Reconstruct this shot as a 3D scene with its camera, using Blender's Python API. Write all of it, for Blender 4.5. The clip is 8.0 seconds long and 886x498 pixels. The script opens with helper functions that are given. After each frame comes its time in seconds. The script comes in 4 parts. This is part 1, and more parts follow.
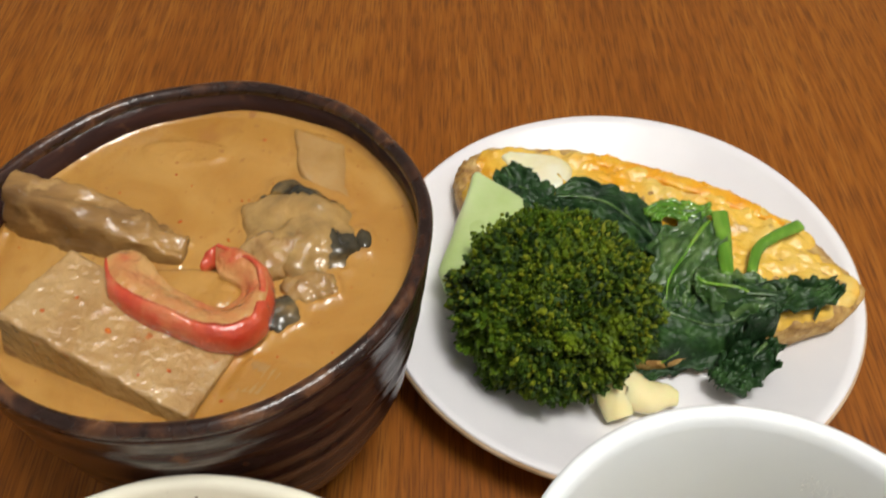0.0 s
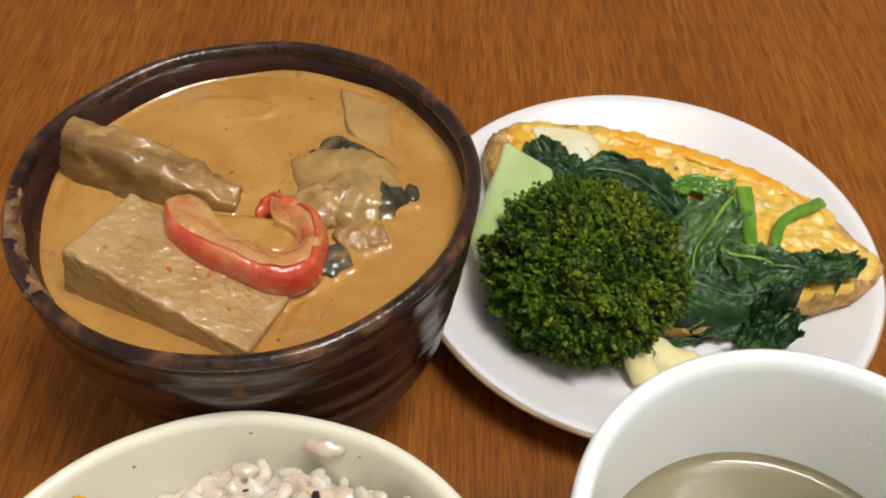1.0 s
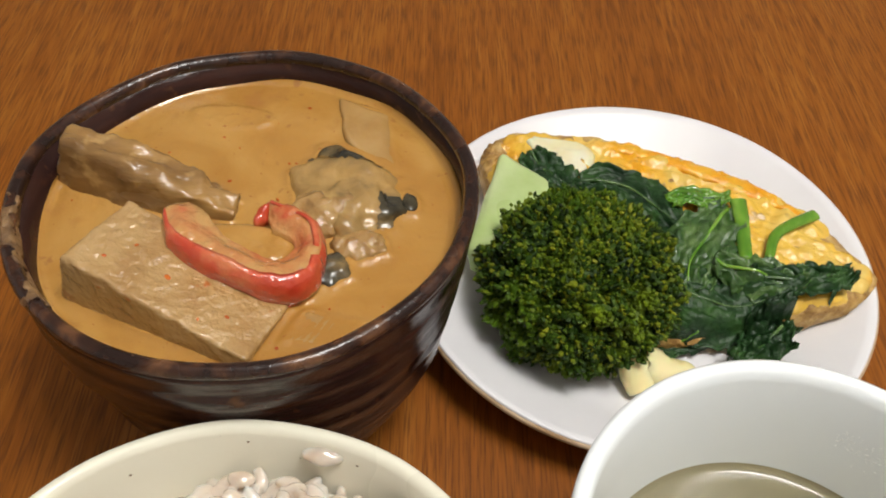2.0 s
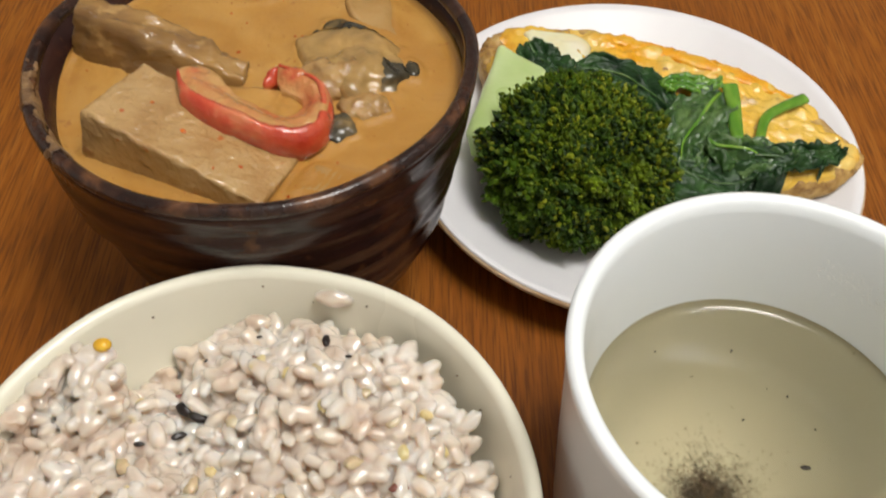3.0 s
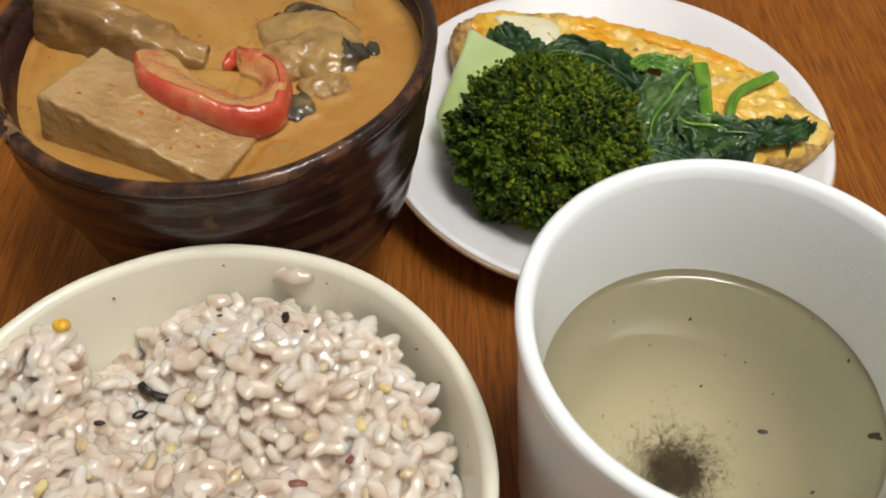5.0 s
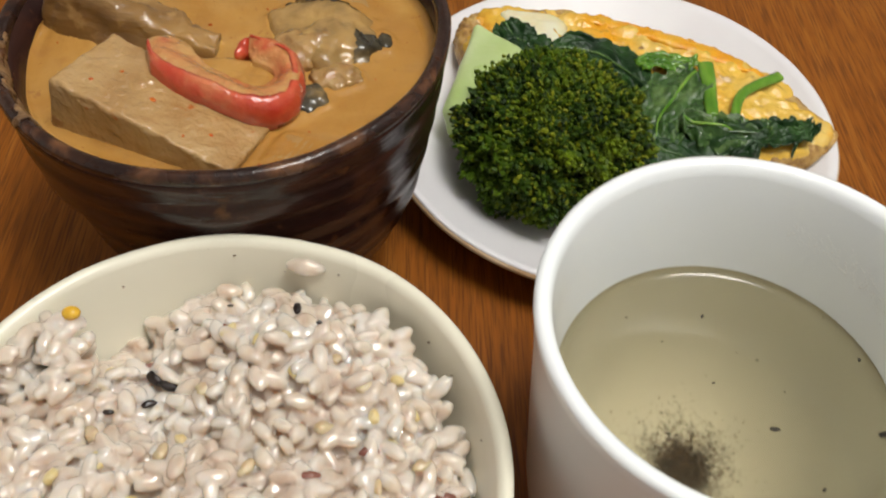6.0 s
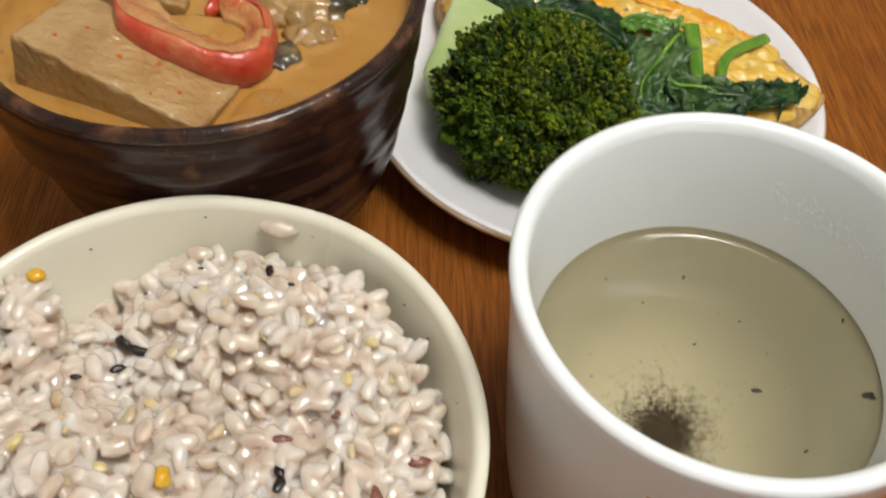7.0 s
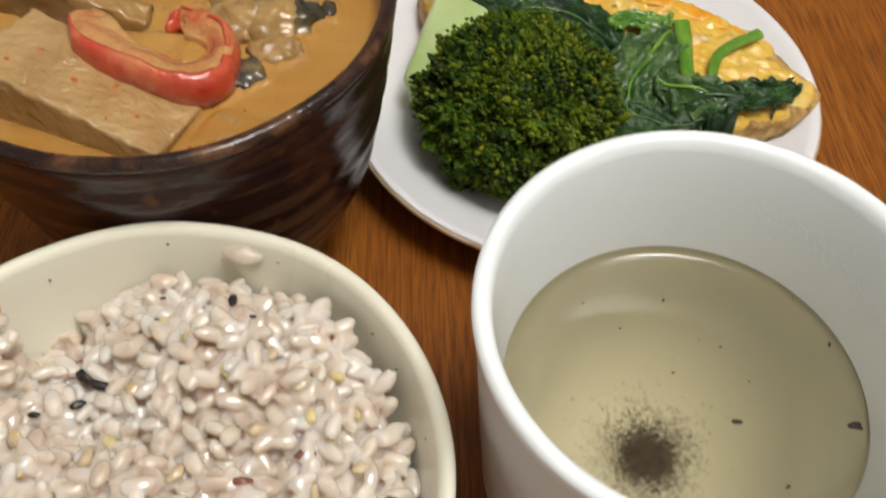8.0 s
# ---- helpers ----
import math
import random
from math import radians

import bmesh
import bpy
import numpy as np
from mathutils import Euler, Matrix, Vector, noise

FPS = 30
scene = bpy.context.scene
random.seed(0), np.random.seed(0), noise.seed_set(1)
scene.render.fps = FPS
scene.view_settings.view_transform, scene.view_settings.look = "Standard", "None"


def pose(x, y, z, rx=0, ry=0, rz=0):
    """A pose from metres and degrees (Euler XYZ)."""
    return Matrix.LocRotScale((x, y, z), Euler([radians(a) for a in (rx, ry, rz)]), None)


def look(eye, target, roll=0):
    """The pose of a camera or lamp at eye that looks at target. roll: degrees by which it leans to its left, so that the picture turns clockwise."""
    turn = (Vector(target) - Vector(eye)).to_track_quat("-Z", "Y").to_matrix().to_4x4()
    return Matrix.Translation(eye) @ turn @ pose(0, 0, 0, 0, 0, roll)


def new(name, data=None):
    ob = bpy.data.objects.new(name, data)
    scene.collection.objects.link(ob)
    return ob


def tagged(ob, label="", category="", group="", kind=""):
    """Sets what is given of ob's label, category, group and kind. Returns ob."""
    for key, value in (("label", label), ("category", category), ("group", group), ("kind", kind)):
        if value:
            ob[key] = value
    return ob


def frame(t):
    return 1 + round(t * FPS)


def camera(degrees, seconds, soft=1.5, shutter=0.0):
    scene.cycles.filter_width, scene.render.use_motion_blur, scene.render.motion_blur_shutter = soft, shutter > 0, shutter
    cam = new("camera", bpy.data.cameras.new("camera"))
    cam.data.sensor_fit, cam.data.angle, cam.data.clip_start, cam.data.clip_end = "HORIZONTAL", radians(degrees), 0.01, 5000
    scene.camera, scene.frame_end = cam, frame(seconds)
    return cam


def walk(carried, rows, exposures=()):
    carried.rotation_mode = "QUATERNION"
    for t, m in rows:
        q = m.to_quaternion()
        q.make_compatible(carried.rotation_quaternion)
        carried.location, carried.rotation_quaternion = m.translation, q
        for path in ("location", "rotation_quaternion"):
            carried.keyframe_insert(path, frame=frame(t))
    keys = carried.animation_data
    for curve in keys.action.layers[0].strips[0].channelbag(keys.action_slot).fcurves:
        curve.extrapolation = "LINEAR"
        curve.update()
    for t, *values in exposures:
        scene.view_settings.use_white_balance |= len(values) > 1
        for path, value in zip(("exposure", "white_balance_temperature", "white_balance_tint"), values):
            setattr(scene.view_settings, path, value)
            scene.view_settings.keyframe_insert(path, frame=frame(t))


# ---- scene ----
from mathutils import kdtree

cam = camera(51.2, 8.0, soft=1.9, shutter=0.5)
PATH = [
    (0, 0.0000, 0.0000, 0.2472, 41.65, 1.10, -0.00),
    (0.5, -0.0059, -0.0060, 0.2437, 40.48, 0.66, 0.61),
    (1.0, -0.0147, -0.0136, 0.2443, 41.85, -0.53, 0.56),
    (1.2, -0.0164, -0.0141, 0.2461, 42.14, -0.93, 0.69),
    (2.3, -0.0165, -0.0143, 0.2419, 42.54, -1.12, 0.19),
    (2.5, -0.0152, -0.0226, 0.2371, 40.99, -0.11, 0.08),
    (3.0, -0.0174, -0.0401, 0.2358, 40.00, -0.77, -0.21),
    (3.5, -0.0099, -0.0440, 0.2274, 38.56, -0.45, -1.82),
    (4.0, -0.0073, -0.0412, 0.2245, 38.35, -0.09, -1.50),
    (4.5, -0.0120, -0.0452, 0.2316, 40.22, -0.18, -0.07),
    (4.7, -0.0069, -0.0444, 0.2323, 40.18, 0.11, -0.80),
    (5.8, -0.0112, -0.0509, 0.2307, 40.33, -0.45, -1.34),
    (6.0, -0.0137, -0.0458, 0.2309, 40.04, -1.19, -0.91),
    (6.5, -0.0205, -0.0401, 0.2309, 40.01, -2.85, -0.91),
    (7.0, -0.0103, -0.0454, 0.2249, 38.59, -1.51, -1.41),
    (7.5, -0.0010, -0.0451, 0.2197, 37.92, -0.92, -2.73),
    (8.0, -0.0003, -0.0329, 0.2254, 37.20, -0.25, -1.59),
]
ROWS = [(t, pose(x, y, z, rx, ry, rz)) for t, x, y, z, rx, ry, rz in PATH]
ROWS.insert(-2, (7.3, look((-0.002, -0.048, 0.220), (0.032, 1.212, -1.333), -0.1)))
walk(cam, ROWS,
     ((0.0, 0.0), (2.5, 0.0), (3.5, -0.1), (8.0, -0.12)))

# ---- light: one round glowing shade under the ceiling of a closed, pale room ----
world = bpy.data.worlds.new("room_air")
scene.world = world
world.use_nodes = True
world.node_tree.nodes["Background"].inputs[0].default_value = (1.0, 0.95, 0.9, 1)
world.node_tree.nodes["Background"].inputs[1].default_value = 0.02
LAMP_AT = (0.33, -0.05, 1.32)
lamp_data = bpy.data.lights.new("ceiling_lamp", "POINT")
lamp_data.shadow_soft_size, lamp_data.energy = 0.22, 46.0
lamp_data.color = (1.0, 0.985, 0.95)
lamp = new("ceiling_lamp", lamp_data)
lamp.location = LAMP_AT
scene.view_settings.exposure = 0.0


# ---- materials ----
def shade(name, stops, scale=100.0, stretch=(1, 1, 1), rough=0.4, rough_var=0.1, bump=0.2, bump_scale=None, bump_dist=0.0005,
          detail=6.0, distort=0.0, sss=0.0, sss_radius=(0.004, 0.002, 0.001), island=0.0, spots=None, coat=0.0, spec=0.5):
    """A material whose colour runs through stops by a noise of that many waves a metre, with fine relief."""
    m = bpy.data.materials.new(name)
    m.use_nodes = True
    n, k = m.node_tree.nodes, m.node_tree.links
    bsdf = n["Principled BSDF"]
    tc = n.new("ShaderNodeTexCoord")
    mp = n.new("ShaderNodeMapping")
    mp.inputs["Scale"].default_value = stretch
    k.new(tc.outputs["Object"], mp.inputs["Vector"])
    nz = n.new("ShaderNodeTexNoise")
    nz.inputs["Scale"].default_value, nz.inputs["Detail"].default_value = scale, detail
    nz.inputs["Distortion"].default_value = distort
    k.new(mp.outputs["Vector"], nz.inputs["Vector"])
    ramp = n.new("ShaderNodeValToRGB")
    el = ramp.color_ramp.elements
    while len(el) < len(stops):
        el.new(0.5)
    for e, (at, col) in zip(el, stops):
        e.position, e.color = at, (*col, 1)
    factor = nz.outputs["Fac"]
    if island:
        geo = n.new("ShaderNodeNewGeometry")
        mx = n.new("ShaderNodeMix")
        mx.inputs["Factor"].default_value = island
        k.new(nz.outputs["Fac"], mx.inputs["A"])
        k.new(geo.outputs["Random Per Island"], mx.inputs["B"])
        factor = mx.outputs["Result"]
    k.new(factor, ramp.inputs["Fac"])
    colour = ramp.outputs["Color"]
    if spots:
        for spot_scale, lo, hi, col in spots:
            sn = n.new("ShaderNodeTexNoise")
            sn.inputs["Scale"].default_value, sn.inputs["Detail"].default_value = spot_scale, 3.0
            k.new(tc.outputs["Object"], sn.inputs["Vector"])
            mr = n.new("ShaderNodeMapRange")
            mr.inputs["From Min"].default_value, mr.inputs["From Max"].default_value = lo, hi
            k.new(sn.outputs["Fac"], mr.inputs["Value"])
            mc = n.new("ShaderNodeMix")
            mc.data_type = "RGBA"
            k.new(mr.outputs["Result"], mc.inputs["Factor"])
            k.new(colour, mc.inputs["A"])
            mc.inputs["B"].default_value = (*col, 1)
            colour = mc.outputs["Result"]
    k.new(colour, bsdf.inputs["Base Color"])
    rr = n.new("ShaderNodeMapRange")
    rr.inputs["To Min"].default_value, rr.inputs["To Max"].default_value = max(0.02, rough - rough_var), min(1, rough + rough_var)
    rn = n.new("ShaderNodeTexNoise")
    rn.inputs["Scale"].default_value = scale * 0.6
    k.new(mp.outputs["Vector"], rn.inputs["Vector"])
    k.new(rn.outputs["Fac"], rr.inputs["Value"])
    k.new(rr.outputs["Result"], bsdf.inputs["Roughness"])
    if bump:
        bn = n.new("ShaderNodeTexNoise")
        bn.inputs["Scale"].default_value, bn.inputs["Detail"].default_value = bump_scale or scale * 3, 5.0
        k.new(mp.outputs["Vector"], bn.inputs["Vector"])
        bp = n.new("ShaderNodeBump")
        bp.inputs["Strength"].default_value, bp.inputs["Distance"].default_value = bump, bump_dist
        k.new(bn.outputs["Fac"], bp.inputs["Height"])
        k.new(bp.outputs["Normal"], bsdf.inputs["Normal"])
        k.new(bp.outputs["Normal"], bsdf.inputs["Coat Normal"])
    bsdf.inputs["Subsurface Weight"].default_value = sss
    bsdf.inputs["Subsurface Radius"].default_value = sss_radius
    bsdf.inputs["Subsurface Scale"].default_value = 1.0
    bsdf.inputs["Coat Weight"].default_value = coat
    bsdf.inputs["Coat Roughness"].default_value = 0.08
    bsdf.inputs["Specular IOR Level"].default_value = spec
    return m


def wood_material():
    """Orange-brown oak veneer: long streaks along y, broad figure, short dark pores, satin varnish."""
    m = bpy.data.materials.new("oak_veneer")
    m.use_nodes = True
    n, k = m.node_tree.nodes, m.node_tree.links
    bsdf = n["Principled BSDF"]
    tc = n.new("ShaderNodeTexCoord")

    def streak(scale, sx, sy, detail, distort=0.0):
        mp = n.new("ShaderNodeMapping")
        mp.inputs["Scale"].default_value = (sx, sy, 1)
        k.new(tc.outputs["Object"], mp.inputs["Vector"])
        nz = n.new("ShaderNodeTexNoise")
        nz.inputs["Scale"].default_value, nz.inputs["Detail"].default_value, nz.inputs["Distortion"].default_value = scale, detail, distort
        k.new(mp.outputs["Vector"], nz.inputs["Vector"])
        return nz.outputs["Fac"]

    broad, fine, pores = streak(24, 1, 0.10, 4, 0.3), streak(380, 1, 0.045, 7, 0.1), streak(1500, 1, 0.04, 3)
    mx = n.new("ShaderNodeMix")
    mx.inputs["Factor"].default_value = 0.55
    k.new(broad, mx.inputs["A"])
    k.new(fine, mx.inputs["B"])
    ramp = n.new("ShaderNodeValToRGB")
    el = ramp.color_ramp.elements
    el.new(0.5)
    for e, (at, col) in zip(el, ((0.33, (0.17, 0.048, 0.004)), (0.5, (0.268, 0.084, 0.008)), (0.67, (0.36, 0.132, 0.018)))):
        e.position, e.color = at, (*col, 1)
    k.new(mx.outputs["Result"], ramp.inputs["Fac"])
    mr = n.new("ShaderNodeMapRange")
    mr.inputs["From Min"].default_value, mr.inputs["From Max"].default_value = 0.47, 0.64
    mr.inputs["To Max"].default_value = 0.7
    k.new(pores, mr.inputs["Value"])
    mc = n.new("ShaderNodeMix")
    mc.data_type = "RGBA"
    k.new(mr.outputs["Result"], mc.inputs["Factor"])
    k.new(ramp.outputs["Color"], mc.inputs["A"])
    mc.inputs["B"].default_value = (0.10, 0.028, 0.006, 1)
    k.new(mc.outputs["Result"], bsdf.inputs["Base Color"])
    bp = n.new("ShaderNodeBump")
    bp.inputs["Strength"].default_value, bp.inputs["Distance"].default_value = 0.25, 0.0002
    k.new(pores, bp.inputs["Height"])
    bp.invert = True
    k.new(bp.outputs["Normal"], bsdf.inputs["Normal"])
    bsdf.inputs["Roughness"].default_value = 0.45
    bsdf.inputs["Specular IOR Level"].default_value = 0.22
    return m


OAK = wood_material()
WALL = shade("wall_paint", ((0.4, (0.74, 0.73, 0.71)), (0.6, (0.78, 0.77, 0.75))), 8, rough=0.8, bump=0.05)
FLOOR = shade("floor_board", ((0.35, (0.16, 0.09, 0.05)), (0.65, (0.22, 0.13, 0.07))), 12, stretch=(1, 0.1, 1), rough=0.5)
BROWN_GLAZE = shade("brown_glaze", ((0.34, (0.023, 0.010, 0.009)), (0.5, (0.032, 0.013, 0.010)), (0.68, (0.048, 0.018, 0.012))), 45,
                    stretch=(1, 1, 3.0), rough=0.2, rough_var=0.07, bump=0.5, bump_scale=120, bump_dist=0.0008, distort=0.8,
                    spots=((60, 0.62, 0.78, (0.075, 0.027, 0.012)), (140, 0.64, 0.74, (0.10, 0.040, 0.016))), spec=0.26)
BARE_CLAY = shade("worn_clay_edge", ((0.42, (0.020, 0.009, 0.007)), (0.56, (0.050, 0.020, 0.011)), (0.70, (0.16, 0.070, 0.030))), 130,
                  rough=0.27, bump=0.4, bump_scale=500, spec=0.3, coat=0.4)
SOUP = shade("creamy_soup", ((0.28, (0.385, 0.178, 0.034)), (0.5, (0.455, 0.232, 0.052)), (0.72, (0.52, 0.288, 0.078))), 45, rough=0.13, rough_var=0.04,
             bump=0.5, bump_scale=260, bump_dist=0.0008, distort=0.7, sss=0.1, sss_radius=(0.002, 0.0012, 0.0006),
             spots=((620, 0.69, 0.74, (0.34, 0.13, 0.03)), (75, 0.60, 0.78, (0.38, 0.17, 0.045)), (260, 0.66, 0.76, (0.36, 0.165, 0.045))), coat=0.4)
TOFU = shade("simmered_tofu", ((0.3, (0.37, 0.205, 0.072)), (0.5, (0.435, 0.262, 0.100)), (0.72, (0.49, 0.315, 0.135))), 90, rough=0.16, rough_var=0.1,
             bump=1.0, bump_scale=480, bump_dist=0.0009, sss=0.05,
             spots=((240, 0.69, 0.75, (0.42, 0.13, 0.03)), (130, 0.68, 0.76, (0.27, 0.13, 0.05))), coat=0.8)
DARK_CHUNK = shade("simmered_fibrous", ((0.3, (0.16, 0.080, 0.025)), (0.5, (0.26, 0.140, 0.044)), (0.70, (0.40, 0.225, 0.070))), 70, stretch=(0.7, 1.6, 2),
                   rough=0.24, rough_var=0.12, bump=0.5, bump_scale=260, bump_dist=0.0012, sss=0.05,
                   spots=((140, 0.60, 0.72, (0.42, 0.25, 0.09)),), coat=0.5)
SMEAR = shade("dried_soup", ((0.3, (0.07, 0.034, 0.016)), (0.5, (0.19, 0.105, 0.045)), (0.7, (0.36, 0.22, 0.10))), 240, rough=0.35, bump=0.9, bump_scale=500, bump_dist=0.001)
PEPPER_SKIN = shade("red_pepper_skin", ((0.32, (0.48, 0.038, 0.016)), (0.52, (0.57, 0.080, 0.032)), (0.70, (0.60, 0.21, 0.085))), 90, rough=0.13, rough_var=0.08,
                    bump=0.7, bump_scale=450, bump_dist=0.0008, sss=0.08, coat=0.8)
PEPPER_FLESH = shade("pepper_flesh", ((0.30, (0.52, 0.10, 0.035)), (0.44, (0.54, 0.21, 0.070)), (0.6, (0.54, 0.30, 0.100))), 110, rough=0.12, rough_var=0.07,
                     bump=0.9, bump_scale=420, bump_dist=0.0011, sss=0.05, coat=0.6)
AUB_SKIN = shade("aubergine_skin", ((0.35, (0.022, 0.020, 0.015)), (0.52, (0.070, 0.058, 0.034)), (0.70, (0.22, 0.15, 0.065))), 150, rough=0.24,
                 bump=0.4, bump_scale=300, coat=0.15)
AUB_FILM = shade("aubergine_inner_film", ((0.30, (0.24, 0.150, 0.055)), (0.5, (0.38, 0.230, 0.078)), (0.66, (0.48, 0.295, 0.100))), 110, rough=0.2, rough_var=0.1,
                 bump=0.7, bump_scale=280, bump_dist=0.0010, distort=0.6, sss=0.1, coat=0.25)
AUB_FLESH = shade("aubergine_flesh", ((0.32, (0.24, 0.13, 0.045)), (0.5, (0.38, 0.22, 0.075)), (0.7, (0.48, 0.31, 0.125))), 150, rough=0.16, rough_var=0.1,
                  bump=0.9, bump_scale=330, bump_dist=0.0012, sss=0.2, coat=0.6)
YAM = shade("konjac_beige", ((0.32, (0.34, 0.190, 0.060)), (0.5, (0.41, 0.235, 0.078)), (0.7, (0.46, 0.28, 0.105))), 90, rough=0.2, bump=0.6, bump_scale=250,
            bump_dist=0.0008, sss=0.25, coat=0.4)
PLATE_WHITE = shade("white_glaze", ((0.3, (0.77, 0.755, 0.77)), (0.7, (0.82, 0.81, 0.82))), 40, rough=0.34, rough_var=0.06, bump=0.04, bump_scale=90)
PLATE_EDGE = shade("toasted_plate_edge", ((0.35, (0.42, 0.26, 0.13)), (0.65, (0.62, 0.46, 0.30))), 90, rough=0.45, bump=0.2)
MUG_WHITE = shade("mug_porcelain", ((0.3, (0.88, 0.915, 0.925)), (0.7, (0.90, 0.93, 0.94))), 40, rough=0.16, rough_var=0.05, bump=0.03, bump_scale=80)
MUG_YELLOW = shade("yellow_print", ((0.3, (0.70, 0.42, 0.02)), (0.7, (0.75, 0.47, 0.03))), 80, rough=0.3, bump=0.05)
MUG_PURPLE = shade("purple_print", ((0.3, (0.10, 0.04, 0.25)), (0.7, (0.13, 0.05, 0.30))), 80, rough=0.3, bump=0.05)
CREAM = shade("cream_glaze", ((0.3, (0.80, 0.765, 0.615)), (0.7, (0.83, 0.795, 0.65))), 40, rough=0.25, rough_var=0.07, bump=0.05, bump_scale=120,
              spots=((330, 0.76, 0.79, (0.25, 0.2, 0.13)),))
RICE = shade("cooked_rice", ((0.30, (0.56, 0.435, 0.345)), (0.46, (0.67, 0.565, 0.465)), (0.64, (0.74, 0.665, 0.590))), 120, rough=0.14, rough_var=0.08, bump=0.12,
             bump_scale=700, bump_dist=0.0004, sss=1.0, sss_radius=(0.0055, 0.0045, 0.0036), detail=2.0,
             spots=((40, 0.64, 0.82, (0.60, 0.47, 0.42)), (150, 0.70, 0.80, (0.62, 0.50, 0.26))), coat=0.8)
RICE_RED = shade("red_rice", ((0.3, (0.13, 0.035, 0.025)), (0.7, (0.42, 0.20, 0.15))), 300, rough=0.25, bump=0.3, sss=0.1)
RICE_BLACK = shade("black_seed", ((0.3, (0.008, 0.006, 0.006)), (0.7, (0.03, 0.018, 0.016))), 300, rough=0.3, bump=0.3)
BRAN = shade("rice_bran", ((0.3, (0.10, 0.065, 0.035)), (0.7, (0.25, 0.17, 0.09))), 300, rough=0.5, bump=0.2)
TAN_GRAIN = shade("tan_barley", ((0.3, (0.54, 0.40, 0.24)), (0.7, (0.68, 0.56, 0.38))), 200, rough=0.2, bump=0.2, sss=0.4)
MILLET = shade("yellow_millet", ((0.3, (0.66, 0.50, 0.19)), (0.7, (0.72, 0.63, 0.42))), 250, rough=0.3, bump=0.3, sss=0.2)
CORN = shade("yellow_corn", ((0.3, (0.70, 0.36, 0.02)), (0.7, (0.78, 0.48, 0.05))), 250, rough=0.25, bump=0.3, sss=0.2)
BUDS = shade("broccoli_buds", ((0.22, (0.005, 0.014, 0.001)), (0.42, (0.018, 0.045, 0.002)), (0.60, (0.064, 0.108, 0.004)), (0.82, (0.23, 0.24, 0.012))), 80, rough=0.55,
             bump=0.3, bump_scale=1500, bump_dist=0.0003, island=0.5, spots=((30, 0.48, 0.66, (0.060, 0.118, 0.003)), (70, 0.57, 0.72, (0.145, 0.21, 0.008))), spec=0.2)
STALK = shade("broccoli_stalk", ((0.3, (0.40, 0.53, 0.18)), (0.5, (0.50, 0.61, 0.28)), (0.7, (0.60, 0.68, 0.40))), 45, stretch=(1, 1, 0.5), rough=0.28, bump=0.2,
              bump_scale=250, sss=0.3, sss_radius=(0.003, 0.004, 0.0015))
EGG = shade("baked_egg", ((0.30, (0.70, 0.33, 0.020)), (0.42, (0.78, 0.47, 0.055)), (0.55, (0.76, 0.49, 0.090)), (0.70, (0.81, 0.59, 0.17))), 42, rough=0.24, rough_var=0.12,
            bump=0.8, bump_scale=300, bump_dist=0.0012, sss=0.04, coat=0.2,
            spots=((30, 0.56, 0.66, (0.80, 0.37, 0.012)), (48, 0.66, 0.76, (0.84, 0.76, 0.48)), (75, 0.66, 0.74, (0.34, 0.19, 0.05))))
EGG_ORANGE = shade("orange_egg", ((0.3, (0.76, 0.27, 0.008)), (0.5, (0.80, 0.37, 0.015)), (0.72, (0.78, 0.47, 0.05))), 90, rough=0.26, bump=0.8, bump_scale=300, bump_dist=0.0012, coat=0.2)
EGG_WHITE = shade("egg_white_patch", ((0.3, (0.74, 0.66, 0.36)), (0.7, (0.82, 0.79, 0.60))), 90, rough=0.22, bump=0.4, bump_scale=300, sss=0.3)
CRUST = shade("browned_crust", ((0.3, (0.19, 0.080, 0.016)), (0.5, (0.44, 0.25, 0.065)), (0.72, (0.63, 0.43, 0.16))), 260, rough=0.5, bump=0.9, bump_scale=600, bump_dist=0.001)
LEAF = shade("wilted_spinach", ((0.28, (0.006, 0.020, 0.007)), (0.5, (0.015, 0.045, 0.012)), (0.72, (0.042, 0.100, 0.024))), 110, rough=0.30, rough_var=0.12, bump=0.9,
             bump_scale=420, bump_dist=0.001, spec=0.28)
LEAF_PALE = shade("pale_spinach", ((0.28, (0.016, 0.050, 0.010)), (0.5, (0.042, 0.100, 0.020)), (0.72, (0.12, 0.20, 0.055))), 130, rough=0.26, rough_var=0.12, bump=0.9,
                  bump_scale=420, bump_dist=0.001, coat=0.3)
LEAF_STEM = shade("spinach_stem", ((0.3, (0.060, 0.18, 0.010)), (0.5, (0.12, 0.28, 0.020)), (0.7, (0.24, 0.42, 0.06))), 120, stretch=(1, 0.4, 1), rough=0.2, bump=0.3, sss=0.2, coat=0.5)
CHILLI = shade("chilli_oil", ((0.3, (0.42, 0.05, 0.008)), (0.7, (0.55, 0.16, 0.02))), 300, rough=0.15, bump=0)
MAYO = shade("mayonnaise", ((0.3, (0.80, 0.70, 0.34)), (0.7, (0.84, 0.76, 0.44))), 80, rough=0.16, bump=0.1, bump_scale=200, sss=0.3)
TEA_DUST = shade("tea_dust", ((0.3, (0.012, 0.010, 0.008)), (0.7, (0.040, 0.028, 0.018))), 300, rough=0.7, bump=0.3)
TEA_SILT = shade("tea_silt", ((0.3, (0.10, 0.055, 0.028)), (0.7, (0.20, 0.115, 0.055))), 300, rough=0.7, bump=0.3)
